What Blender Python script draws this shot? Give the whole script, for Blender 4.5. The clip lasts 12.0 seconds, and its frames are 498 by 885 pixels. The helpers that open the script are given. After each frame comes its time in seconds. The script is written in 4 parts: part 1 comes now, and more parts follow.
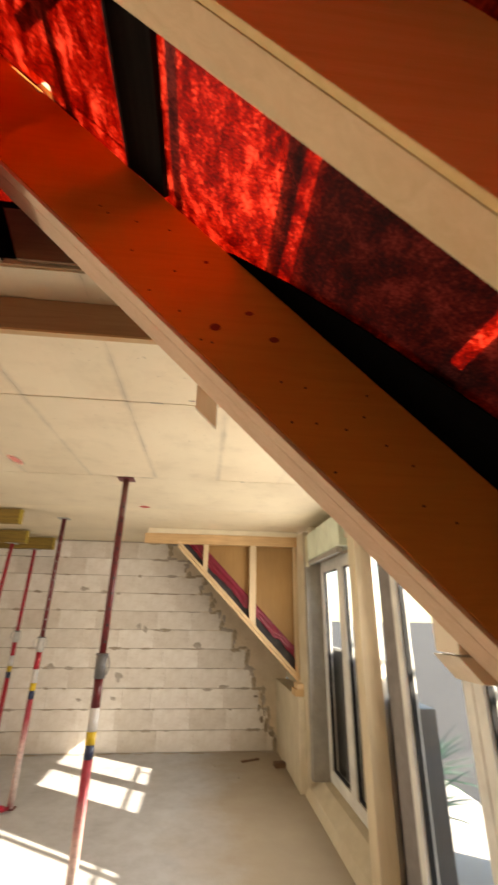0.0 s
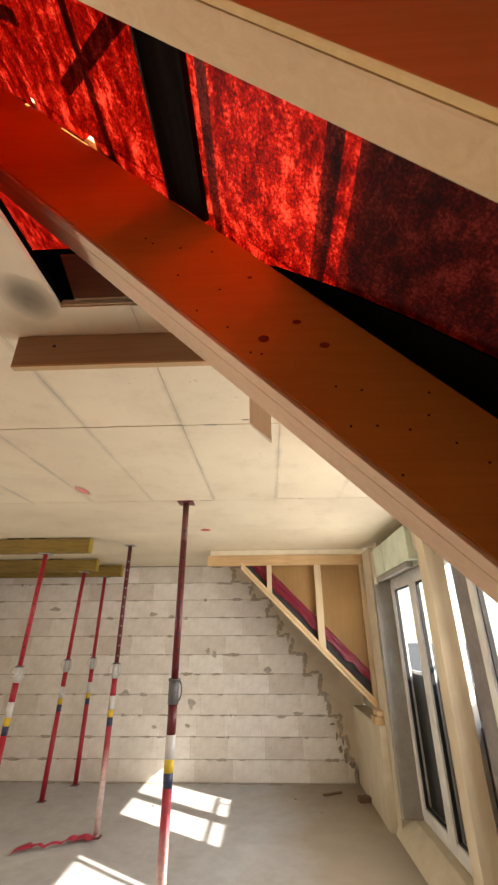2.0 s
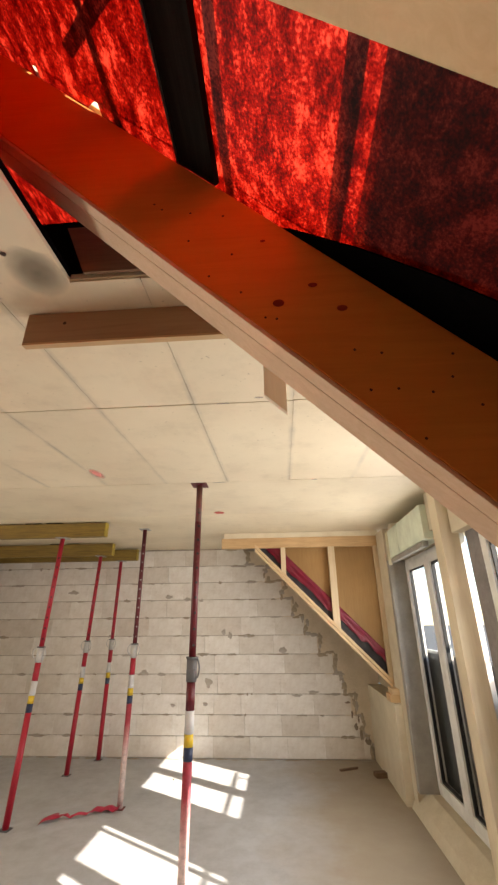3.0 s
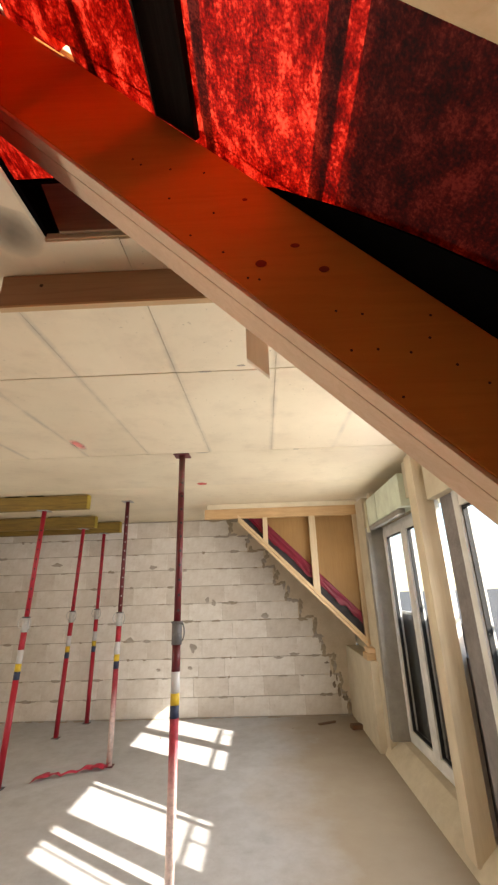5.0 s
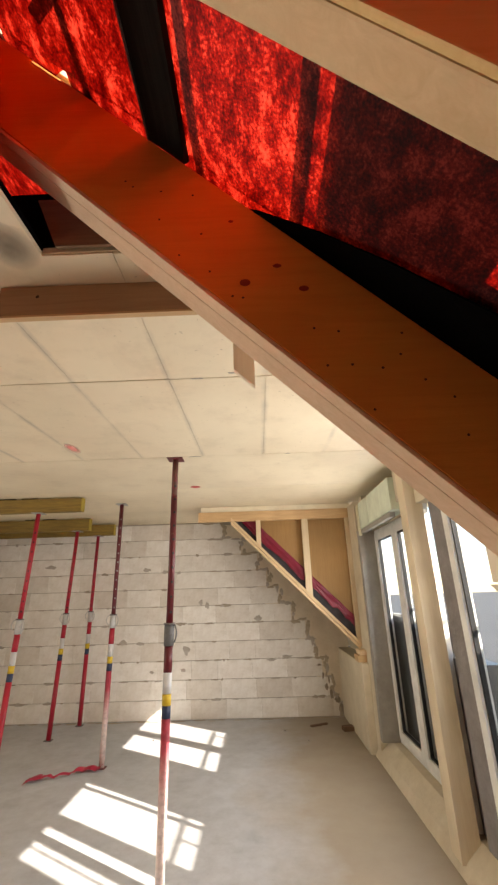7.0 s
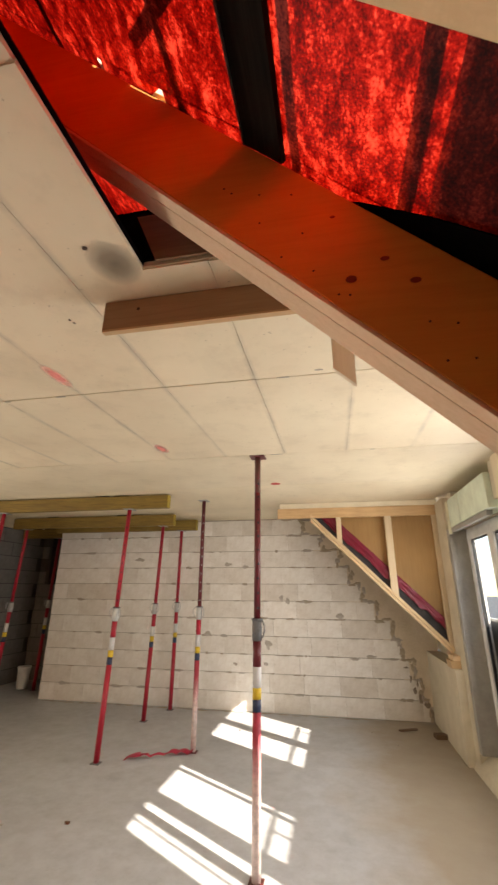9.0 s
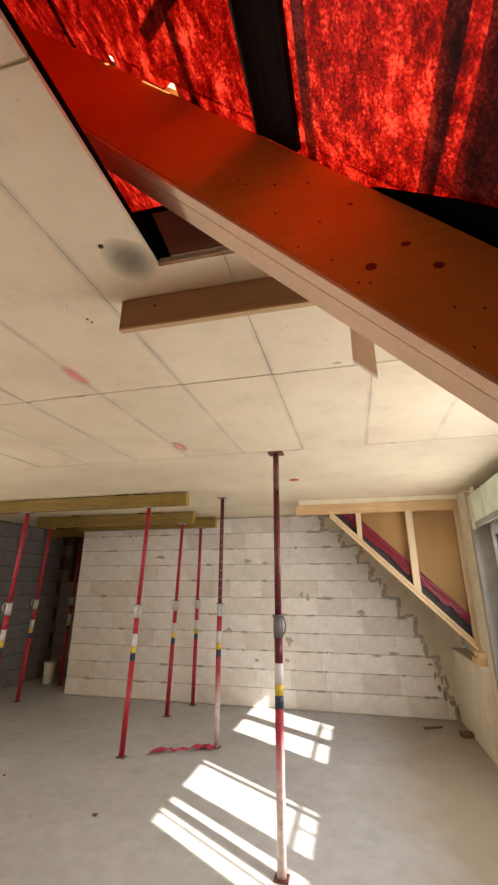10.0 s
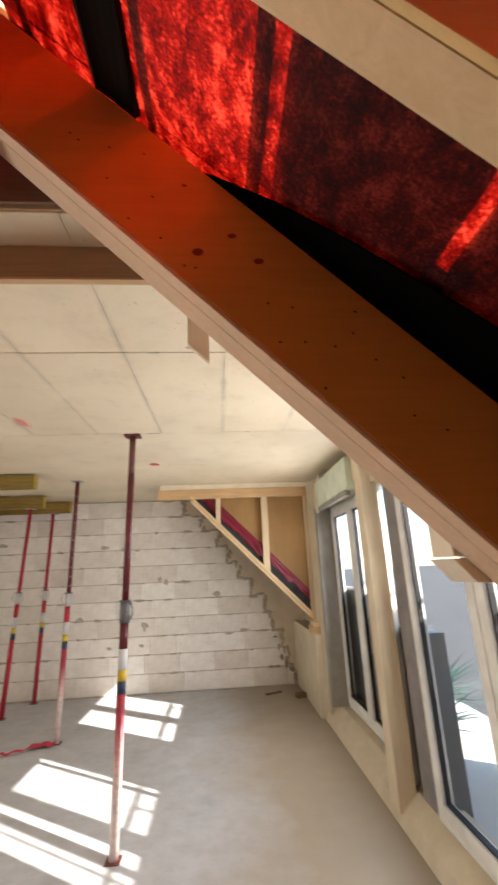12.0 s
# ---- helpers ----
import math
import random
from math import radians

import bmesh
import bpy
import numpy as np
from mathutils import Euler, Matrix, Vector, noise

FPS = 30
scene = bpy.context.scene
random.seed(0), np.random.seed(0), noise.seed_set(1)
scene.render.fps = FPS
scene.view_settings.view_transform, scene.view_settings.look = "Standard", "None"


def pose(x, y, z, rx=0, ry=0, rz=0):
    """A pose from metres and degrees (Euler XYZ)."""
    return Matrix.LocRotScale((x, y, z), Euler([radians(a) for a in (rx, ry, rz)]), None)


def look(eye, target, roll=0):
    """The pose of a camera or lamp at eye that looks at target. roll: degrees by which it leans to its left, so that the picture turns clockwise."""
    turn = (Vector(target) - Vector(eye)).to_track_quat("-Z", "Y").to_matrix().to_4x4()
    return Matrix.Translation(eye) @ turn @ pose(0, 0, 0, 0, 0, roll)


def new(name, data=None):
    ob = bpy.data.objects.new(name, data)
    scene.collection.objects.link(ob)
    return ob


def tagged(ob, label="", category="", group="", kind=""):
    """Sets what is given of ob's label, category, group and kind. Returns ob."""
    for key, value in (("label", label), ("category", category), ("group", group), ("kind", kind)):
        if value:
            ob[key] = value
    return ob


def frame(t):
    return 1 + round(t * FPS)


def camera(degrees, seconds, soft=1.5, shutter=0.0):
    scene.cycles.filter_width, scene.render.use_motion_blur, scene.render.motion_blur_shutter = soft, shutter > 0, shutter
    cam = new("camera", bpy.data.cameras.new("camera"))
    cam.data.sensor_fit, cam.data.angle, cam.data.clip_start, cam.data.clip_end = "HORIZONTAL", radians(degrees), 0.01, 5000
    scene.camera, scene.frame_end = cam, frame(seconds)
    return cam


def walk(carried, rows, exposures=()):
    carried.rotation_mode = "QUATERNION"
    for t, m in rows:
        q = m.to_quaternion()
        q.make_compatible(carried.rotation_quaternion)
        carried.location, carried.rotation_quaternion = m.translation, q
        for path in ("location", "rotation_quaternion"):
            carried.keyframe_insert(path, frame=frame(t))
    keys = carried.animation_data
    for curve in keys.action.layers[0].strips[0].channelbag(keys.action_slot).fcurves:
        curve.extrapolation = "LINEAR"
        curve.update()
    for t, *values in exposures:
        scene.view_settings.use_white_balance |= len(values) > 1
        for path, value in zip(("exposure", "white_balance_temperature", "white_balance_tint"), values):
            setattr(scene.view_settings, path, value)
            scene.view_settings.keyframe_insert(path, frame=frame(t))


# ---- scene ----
cam = camera(61.7, 12.0, soft=2.4, shutter=0.5)
EXPOSURE = 1.93
WARMTH = [(0.0, 8200), (0.5, 7750), (1.5, 7450), (2.5, 7250), (6.0, 7200), (8.5, 7300), (10.0, 7100), (11.0, 6950), (12.0, 6750)]
PATH = [
    (0, (-0.158, 0.459, 1.706), (0.024, 2.3, 2.468), 0.9),
    (0.5, (-0.191, 0.477, 1.708), (-0.23, 2.299, 2.532), 2.5),
    (1, (-0.183, 0.496, 1.694), (-0.227, 2.311, 2.532), 1.0),
    (1.5, (-0.162, 0.481, 1.693), (-0.19, 2.282, 2.562), -0.2),
    (2, (-0.165, 0.482, 1.696), (-0.24, 2.292, 2.544), -0.3),
    (2.5, (-0.179, 0.501, 1.676), (-0.292, 2.327, 2.484), -0.5),
    (3, (-0.178, 0.514, 1.671), (-0.308, 2.348, 2.458), -0.6),
    (5, (-0.181, 0.507, 1.639), (-0.229, 2.391, 2.308), -1.8),
    (5.5, (-0.115, 0.463, 1.655), (-0.174, 2.347, 2.323), -1.7),
    (6, (-0.105, 0.444, 1.65), (-0.147, 2.333, 2.306), -1.8),
    (6.5, (-0.13, 0.451, 1.639), (-0.154, 2.331, 2.32), -1.8),
    (8.3, (-0.183, 0.455, 1.625), (-0.346, 2.332, 2.295), -0.8),
    (8.5, (-0.192, 0.464, 1.636), (-0.42, 2.337, 2.3), -0.3),
    (9, (-0.234, 0.446, 1.651), (-0.6, 2.297, 2.314), 0.3),
    (9.5, (-0.249, 0.443, 1.652), (-0.692, 2.281, 2.307), 0.3),
    (10, (-0.243, 0.457, 1.648), (-0.689, 2.295, 2.298), 0.1),
    (10.5, (-0.211, 0.469, 1.648), (-0.572, 2.329, 2.29), -0.5),
    (11, (-0.172, 0.474, 1.655), (-0.402, 2.355, 2.296), -1.2),
    (11.5, (-0.163, 0.466, 1.65), (-0.247, 2.361, 2.283), -1.5),
    (12, (-0.128, 0.467, 1.633), (0.02, 2.377, 2.209), -2.5),
]
walk(cam, [(t, look(eye, target, roll)) for t, eye, target, roll in PATH], [(t, EXPOSURE, kelvin, 12) for t, kelvin in WARMTH])

# ---- world, sun, window light, west fill ----
SUN_AZ, SUN_EL = math.atan2(0.835, -0.55), math.radians(30.5)
world = bpy.data.worlds.new("world")
scene.world = world
world.use_nodes = True
wn = world.node_tree.nodes
sky = wn.new("ShaderNodeTexSky")
sky.sky_type = 'NISHITA'
sky.sun_disc = False
sky.sun_elevation = SUN_EL
sky.sun_rotation = SUN_AZ
sky.dust_density = 0.3
sky.ozone_density = 2.5
wn["Background"].inputs["Strength"].default_value = 0.12
world.node_tree.links.new(sky.outputs[0], wn["Background"].inputs["Color"])

to_sun = Vector((0.835 * math.cos(SUN_EL), -0.55 * math.cos(SUN_EL), math.sin(SUN_EL)))
sun = new("sun", bpy.data.lights.new("sun", 'SUN'))
sun.data.energy = 5.0
sun.data.angle = math.radians(0.5)
sun.data.color = (1.0, 0.945, 0.87)
sun.matrix_basis = look(to_sun * 20, (0, 0, 0))


def area_light(y0, y1, z0, z1, x, watts):
    """A rectangular area lamp facing into the room: window sky light, and the west fill."""
    lamp = new("area_light", bpy.data.lights.new("area_light", 'AREA'))
    lamp.data.shape = 'RECTANGLE'
    lamp.data.size, lamp.data.size_y = y1 - y0, z1 - z0
    lamp.data.energy = watts
    lamp.data.color = (0.97, 0.98, 1.0)
    lamp.matrix_basis = look((x, (y0 + y1) / 2, (z0 + z1) / 2), (x - 1, (y0 + y1) / 2, (z0 + z1) / 2))
    return lamp


area_light(4.15, 5.1, 1.0, 2.1, 1.09, 9)
area_light(2.0, 3.25, 1.0, 2.1, 1.09, 10)
# unseen fill lamp, added to brighten ceiling and undersides from the west
west_fill = area_light(1.3, 3.3, 0.2, 1.6, 1.0, 54)
west_fill.data.color = (1.0, 0.95, 0.86)
west_fill.matrix_basis = look((-7.16, 2.3, 0.95), (-5.0, 1.05, 3.3))

# ---- materials ----


class Mat:
    """A small wrapper for procedural node materials."""

    def __init__(self, name):
        self.m = bpy.data.materials.new(name)
        self.m.use_nodes = True
        self.t = self.m.node_tree
        self.b = self.t.nodes["Principled BSDF"]
        tc = self.t.nodes.new("ShaderNodeTexCoord")
        self.obj = tc.outputs["Object"]

    def link(self, a, b):
        self.t.links.new(a, b)

    def mapped(self, scale):
        mp = self.t.nodes.new("ShaderNodeMapping")
        mp.inputs["Scale"].default_value = scale
        self.link(self.obj, mp.inputs["Vector"])
        return mp.outputs[0]

    def noise(self, scale, detail=4, rough=0.6, stretch=(1, 1, 1), distort=0.0):
        n = self.t.nodes.new("ShaderNodeTexNoise")
        n.inputs["Scale"].default_value = scale
        n.inputs["Detail"].default_value = detail
        n.inputs["Roughness"].default_value = rough
        n.inputs["Distortion"].default_value = distort
        self.link(self.mapped(stretch), n.inputs["Vector"])
        return n.outputs["Fac"]

    def ramp(self, fac, stops):
        r = self.t.nodes.new("ShaderNodeValToRGB")
        el = r.color_ramp.elements
        while len(el) < len(stops):
            el.new(0.5)
        for e, (p, c) in zip(el, stops):
            e.position = p
            e.color = (*c, 1)
        self.link(fac, r.inputs[0])
        return r.outputs[0]

    def mix(self, a, b, fac, mode='MIX'):
        n = self.t.nodes.new("ShaderNodeMix")
        n.data_type, n.blend_type = 'RGBA', mode
        for sock, v in ((n.inputs[0], fac), (n.inputs[6], a), (n.inputs[7], b)):
            if isinstance(v, (int, float)):
                sock.default_value = v
            elif isinstance(v, tuple):
                sock.default_value = (*v, 1)
            else:
                self.link(v, sock)
        return n.outputs[2]

    def math(self, op, a, b, c=None):
        n = self.t.nodes.new("ShaderNodeMath")
        n.operation = op
        for i, v in enumerate((a, b, c)):
            if v is None:
                continue
            if isinstance(v, (int, float)):
                n.inputs[i].default_value = v
            else:
                self.link(v, n.inputs[i])
        return n.outputs[0]

    def random(self):
        return self.t.nodes.new("ShaderNodeObjectInfo").outputs["Random"]

    def bump(self, fac, strength, dist=0.01):
        b = self.t.nodes.new("ShaderNodeBump")
        b.inputs["Strength"].default_value = strength
        b.inputs["Distance"].default_value = dist
        self.link(fac, b.inputs["Height"])
        self.link(b.outputs[0], self.b.inputs["Normal"])

    def done(self, colour, rough=0.8, metal=0.0):
        if isinstance(colour, tuple):
            self.b.inputs["Base Color"].default_value = (*colour, 1)
        else:
            self.link(colour, self.b.inputs["Base Color"])
        if isinstance(rough, (int, float)):
            self.b.inputs["Roughness"].default_value = rough
        else:
            self.link(rough, self.b.inputs["Roughness"])
        self.b.inputs["Metallic"].default_value = metal
        return self.m


def grained(name, base, dark, axis, rough=0.65, tint=None):
    """Sawn timber with grain along one axis."""
    k = Mat(name)
    s = [14, 14, 14]
    s[axis] = 0.9
    g = k.ramp(k.noise(3.0, 8, 0.65, tuple(s), 1.2), [(0.3, dark), (0.62, base)])
    big = k.ramp(k.noise(1.3, 3), [(0.35, (0.82, 0.8, 0.77)), (0.7, (1.05, 1.03, 1.0))])
    c = k.mix(g, big, 1.0, 'MULTIPLY')
    c = k.mix(c, k.ramp(k.random(), [(0, (0.9, 0.89, 0.87)), (1, (1.05, 1.03, 1.0))]), 1.0, 'MULTIPLY')
    if tint:
        c = k.mix(c, tint, 0.35)
    k.bump(k.noise(5.0, 8, 0.7, tuple(s)), 0.25, 0.004)
    return k.done(c, rough)


def painted(name, colour, rough=0.45, wear=(0.16, 0.12, 0.1), amount=0.62, metal=0.0):
    """Paint or bare metal with scuffs and dust."""
    k = Mat(name)
    c = k.mix(colour, wear, k.ramp(k.noise(26, 6, 0.7), [(amount, (0, 0, 0)), (amount + 0.1, (0.8, 0.8, 0.8))]))
    c = k.mix(c, k.ramp(k.noise(5, 3), [(0.3, (0.78, 0.78, 0.78)), (0.7, (1.08, 1.08, 1.08))]), 1.0, 'MULTIPLY')
    k.bump(k.noise(60, 3), 0.08, 0.002)
    return k.done(c, rough, metal)


def concrete_ceiling():
    k = Mat("concrete_soffit")
    c = k.ramp(k.noise(1.1, 5, 0.6), [(0.3, (0.66, 0.565, 0.41)), (0.7, (0.77, 0.68, 0.51))])
    blot = k.ramp(k.noise(4.5, 6, 0.7), [(0.30, (0.90, 0.89, 0.88)), (0.5, (1, 1, 1))])
    c = k.mix(c, blot, 1.0, 'MULTIPLY')
    pores = k.ramp(k.noise(55, 2, 0.5), [(0.24, (0.62, 0.6, 0.57)), (0.29, (1, 1, 1))])
    c = k.mix(c, pores, 0.8, 'MULTIPLY')
    isle = k.t.nodes.new("ShaderNodeNewGeometry").outputs["Random Per Island"]
    c = k.mix(c, k.ramp(isle, [(0, (0.96, 0.96, 0.96)), (1, (1.02, 1.015, 1.01))]), 1.0, 'MULTIPLY')
    # grey cement slurry smeared along the joints of the shuttering boards
    sx = k.t.nodes.new("ShaderNodeSeparateXYZ")
    k.link(k.obj, sx.inputs[0])
    wob = k.math('MULTIPLY_ADD', k.noise(7, 3), 0.016, sx.outputs[0])
    near = k.math('PINGPONG', k.math('ADD', wob, 0.082), 0.235)
    band = k.ramp(near, [(0.0, (1, 1, 1)), (0.012, (0.6,) * 3), (0.024, (0, 0, 0))])
    part_y = k.ramp(k.math('MULTIPLY', sx.outputs[1], 0.1), [(0.353, (1, 1, 1)), (0.355, (0, 0, 0))])
    broken = k.ramp(k.noise(3.4, 5, 0.7), [(0.40, (0.12,) * 3), (0.62, (0.62,) * 3)])
    c = k.mix(c, (0.40, 0.36, 0.29), k.mix(k.mix(band, part_y, 1.0, 'MULTIPLY'), broken, 1.0, 'MULTIPLY'))
    k.bump(k.noise(30, 5), 0.12, 0.004)
    return k.done(c, 0.55)


def screed():
    k = Mat("screed")
    c = k.ramp(k.noise(0.7, 6, 0.62), [(0.28, (0.40, 0.405, 0.415)), (0.72, (0.54, 0.555, 0.575))])
    c = k.mix(c, k.ramp(k.noise(7, 6, 0.7), [(0.3, (0.84, 0.83, 0.82)), (0.6, (1.03, 1.03, 1.03))]), 1.0, 'MULTIPLY')
    c = k.mix(c, k.ramp(k.noise(90, 2), [(0.26, (0.55, 0.53, 0.5)), (0.33, (1, 1, 1))]), 0.7, 'MULTIPLY')
    # tan towards the window wall puts warm bounced light into the colour
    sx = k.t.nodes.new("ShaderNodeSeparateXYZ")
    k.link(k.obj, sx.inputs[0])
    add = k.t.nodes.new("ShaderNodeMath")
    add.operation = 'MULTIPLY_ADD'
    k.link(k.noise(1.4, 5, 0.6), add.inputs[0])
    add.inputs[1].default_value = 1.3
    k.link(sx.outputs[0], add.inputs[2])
    bounce_tint = k.ramp(add.outputs[0], [(0.3, (0, 0, 0)), (1.2, (0.85, 0.85, 0.85))])
    c = k.mix(c, (0.31, 0.245, 0.165), bounce_tint)
    k.bump(k.noise(22, 6), 0.15, 0.006)
    return k.done(c, k.ramp(k.noise(2.2, 4), [(0.3, (0.38,) * 3), (0.7, (0.6,) * 3)]))


def block_stone():
    k = Mat("aerated_block")
    c = k.ramp(k.random(), [(0, (0.68, 0.635, 0.57)), (0.16, (0.77, 0.74, 0.69)), (1, (0.85, 0.83, 0.79))])
    c = k.mix(c, k.ramp(k.noise(6, 6, 0.7), [(0.3, (0.84, 0.81, 0.77)), (0.6, (1.02, 1.02, 1.02))]), 1.0, 'MULTIPLY')
    c = k.mix(c, k.ramp(k.noise(70, 3), [(0.3, (0.8, 0.78, 0.75)), (0.4, (1, 1, 1))]), 0.5, 'MULTIPLY')
    k.bump(k.noise(45, 6), 0.3, 0.006)
    return k.done(c, 0.92)


def mortar(name, a, b):
    k = Mat(name)
    c = k.ramp(k.noise(5, 7, 0.7), [(0.3, a), (0.7, b)])
    k.bump(k.noise(35, 7), 0.5, 0.01)
    return k.done(c, 0.95)


def membrane():
    """Woven red roofing underlay through which daylight glows."""
    k = Mat("red_underlay")
    t = k.t
    n1 = k.noise(24, 7, 0.66, (1.0, 0.62, 1.0), 0.12)
    n2 = k.noise(170, 2, 0.7, (1, 0.9, 1))
    n0 = k.noise(3.2, 3, 0.6)
    both = k.mix(k.mix(n1, n2, 0.38), n0, 0.14)
    col = k.ramp(both, [(0.41, (0.030, 0.0003, 0.0002)), (0.48, (0.10, 0.0010, 0.0006)), (0.54, (0.24, 0.004, 0.002)), (0.60, (0.60, 0.040, 0.019))])
    tr = t.nodes.new("ShaderNodeBsdfTranslucent")
    k.link(col, tr.inputs["Color"])
    k.done(k.ramp(both, [(0.44, (0.02, 0.0015, 0.002)), (0.52, (0.07, 0.006, 0.007)), (0.62, (0.26, 0.03, 0.034))]), 0.6)
    mx = t.nodes.new("ShaderNodeMixShader")
    mx.inputs[0].default_value = 0.62
    k.link(k.b.outputs[0], mx.inputs[1])
    k.link(tr.outputs[0], mx.inputs[2])
    weave = t.nodes.new("ShaderNodeBsdfRefraction")
    k.link(k.ramp(both, [(0.42, (0.16, 0.002, 0.0008)), (0.50, (0.42, 0.010, 0.003)), (0.59, (0.86, 0.060, 0.020))]), weave.inputs["Color"])
    weave.inputs["Roughness"].default_value = 0.75
    weave.inputs["IOR"].default_value = 1.35
    mw = t.nodes.new("ShaderNodeMixShader")
    mw.inputs[0].default_value = 0.36
    k.link(mx.outputs[0], mw.inputs[1])
    k.link(weave.outputs[0], mw.inputs[2])
    k.link(mw.outputs[0], t.nodes["Material Output"].inputs["Surface"])
    k.bump(k.noise(18, 5), 0.4, 0.01)
    return k.m


def thin_shade():
    """Outer sheet added to shade the underlay, passing a trace of daylight."""
    k = Mat("thin_shade_sheet")
    k.done(k.ramp(k.noise(14, 5), [(0.3, (0.004, 0.003, 0.003)), (0.7, (0.012, 0.009, 0.008))]), 0.95)
    tr = k.t.nodes.new("ShaderNodeBsdfTranslucent")
    tr.inputs["Color"].default_value = (0.5, 0.4, 0.35, 1)
    mx = k.t.nodes.new("ShaderNodeMixShader")
    mx.inputs[0].default_value = 0.042
    k.link(k.b.outputs[0], mx.inputs[1])
    k.link(tr.outputs[0], mx.inputs[2])
    k.link(mx.outputs[0], k.t.nodes["Material Output"].inputs["Surface"])
    return k.m


def glass():
    k = Mat("window_glass")
    t = k.t
    tr = t.nodes.new("ShaderNodeBsdfTransparent")
    tr.inputs[0].default_value = (0.97, 0.985, 0.98, 1)
    gl = t.nodes.new("ShaderNodeBsdfGlossy")
    gl.inputs["Roughness"].default_value = 0.02
    mx = t.nodes.new("ShaderNodeMixShader")
    mx.inputs[0].default_value = 0.06
    k.link(tr.outputs[0], mx.inputs[1])
    k.link(gl.outputs[0], mx.inputs[2])
    k.link(mx.outputs[0], t.nodes["Material Output"].inputs["Surface"])
    return k.m


PINE_X = grained("pine_along_x", (0.62, 0.43, 0.24), (0.50, 0.33, 0.17), 0)
PINE_Z = grained("pine_upright", (0.70, 0.58, 0.41), (0.62, 0.49, 0.33), 2)
PINE_PALE = grained("pale_pine", (0.73, 0.555, 0.36), (0.64, 0.465, 0.28), 0)
# rafter pines: one wood, split into colours by how light falls on it
PINE_LIT = grained("rosy_lit_pine", (0.74, 0.55, 0.41), (0.66, 0.47, 0.33), 0)
PINE_GLOW = grained("red_glow_pine", (0.60, 0.27, 0.060), (0.54, 0.23, 0.048), 0)
PINE_GOLD = grained("golden_pine", (0.72, 0.53, 0.26), (0.64, 0.45, 0.20), 0)
GREYWOOD = grained("weathered_board", (0.80, 0.74, 0.64), (0.72, 0.65, 0.55), 2)
# darker copy of the jamb render, carrying the near jamb's shade
JAMBSHADE = mortar("shaded_jamb_render", (0.17, 0.155, 0.155), (0.27, 0.25, 0.25))
POSTWOOD = grained("cream_painted_post", (0.78, 0.70, 0.55), (0.71, 0.62, 0.47), 2)
BOARD = grained("brown_board", (0.36, 0.235, 0.14), (0.30, 0.185, 0.105), 0)
SHUTTER_PLY = grained("brown_sheathing", (0.38, 0.225, 0.085), (0.33, 0.19, 0.068), 2)
YELLOW = grained("yellow_formwork_timber", (0.30, 0.20, 0.035), (0.15, 0.095, 0.02), 0)
END_YELLOW = painted("yellow_end_paint", (0.40, 0.29, 0.04), 0.6)
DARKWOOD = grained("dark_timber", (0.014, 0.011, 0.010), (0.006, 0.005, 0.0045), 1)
KNOT = painted("pine_knot", (0.21, 0.028, 0.012), 0.6)
NAIL = painted("nail_hole", (0.045, 0.018, 0.01), 0.7)
STEEL = painted("galvanised_steel", (0.40, 0.41, 0.41), 0.55, (0.28, 0.26, 0.24), 0.55, 0.35)
RED = painted("red_prop_paint", (0.40, 0.010, 0.030), 0.42, (0.30, 0.16, 0.14))
RUSTY = painted("rusty_prop_tube", (0.12, 0.05, 0.035), 0.6, (0.2, 0.012, 0.025), 0.5)
ZINC = painted("pale_zinc", (0.58, 0.58, 0.57), 0.5, (0.36, 0.35, 0.33), 0.58, 0.2)
DULLSTEEL = painted("dull_grey_steel", (0.16, 0.16, 0.165), 0.6, (0.10, 0.09, 0.085), 0.55, 0.2)


def sun_dusted_paint():
    """Red prop paint, paled from the floor up by cement and painted-in sunlight."""
    k = Mat("sun_and_cement_prop_paint")
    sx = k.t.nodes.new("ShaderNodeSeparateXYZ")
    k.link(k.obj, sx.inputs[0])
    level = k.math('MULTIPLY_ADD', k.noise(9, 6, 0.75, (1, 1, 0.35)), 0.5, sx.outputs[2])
    # cement splashes, whitened further for the sun on the tube
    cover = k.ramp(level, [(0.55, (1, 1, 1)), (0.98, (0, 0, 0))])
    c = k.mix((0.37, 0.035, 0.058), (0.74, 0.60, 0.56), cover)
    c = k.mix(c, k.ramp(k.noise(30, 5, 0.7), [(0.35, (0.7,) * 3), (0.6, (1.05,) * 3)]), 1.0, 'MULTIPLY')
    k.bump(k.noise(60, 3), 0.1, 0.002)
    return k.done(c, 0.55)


SUNDUSTED = sun_dusted_paint()
MAROON = painted("maroon_prop_paint", (0.115, 0.009, 0.015), 0.45, (0.22, 0.12, 0.1))
WHITE = painted("white_band", (0.60, 0.60, 0.60), 0.5, (0.45, 0.4, 0.36))
GOLD = painted("yellow_band", (0.62, 0.43, 0.03), 0.5, (0.35, 0.27, 0.1))
BLUE = painted("blue_band", (0.022, 0.036, 0.085), 0.5, (0.12, 0.12, 0.13))
PVC = painted("white_window_plastic", (0.78, 0.78, 0.76), 0.35, (0.6, 0.58, 0.54), 0.7)
GASKET = painted("black_gasket", (0.015, 0.016, 0.018), 0.5)
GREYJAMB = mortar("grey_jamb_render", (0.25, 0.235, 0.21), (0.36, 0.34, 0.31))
BOXMINT = painted("pale_green_shutter_box", (0.66, 0.74, 0.62), 0.6, (0.5, 0.55, 0.45))
FOAM = painted("cream_sealing_foam", (0.70, 0.66, 0.48), 0.8)
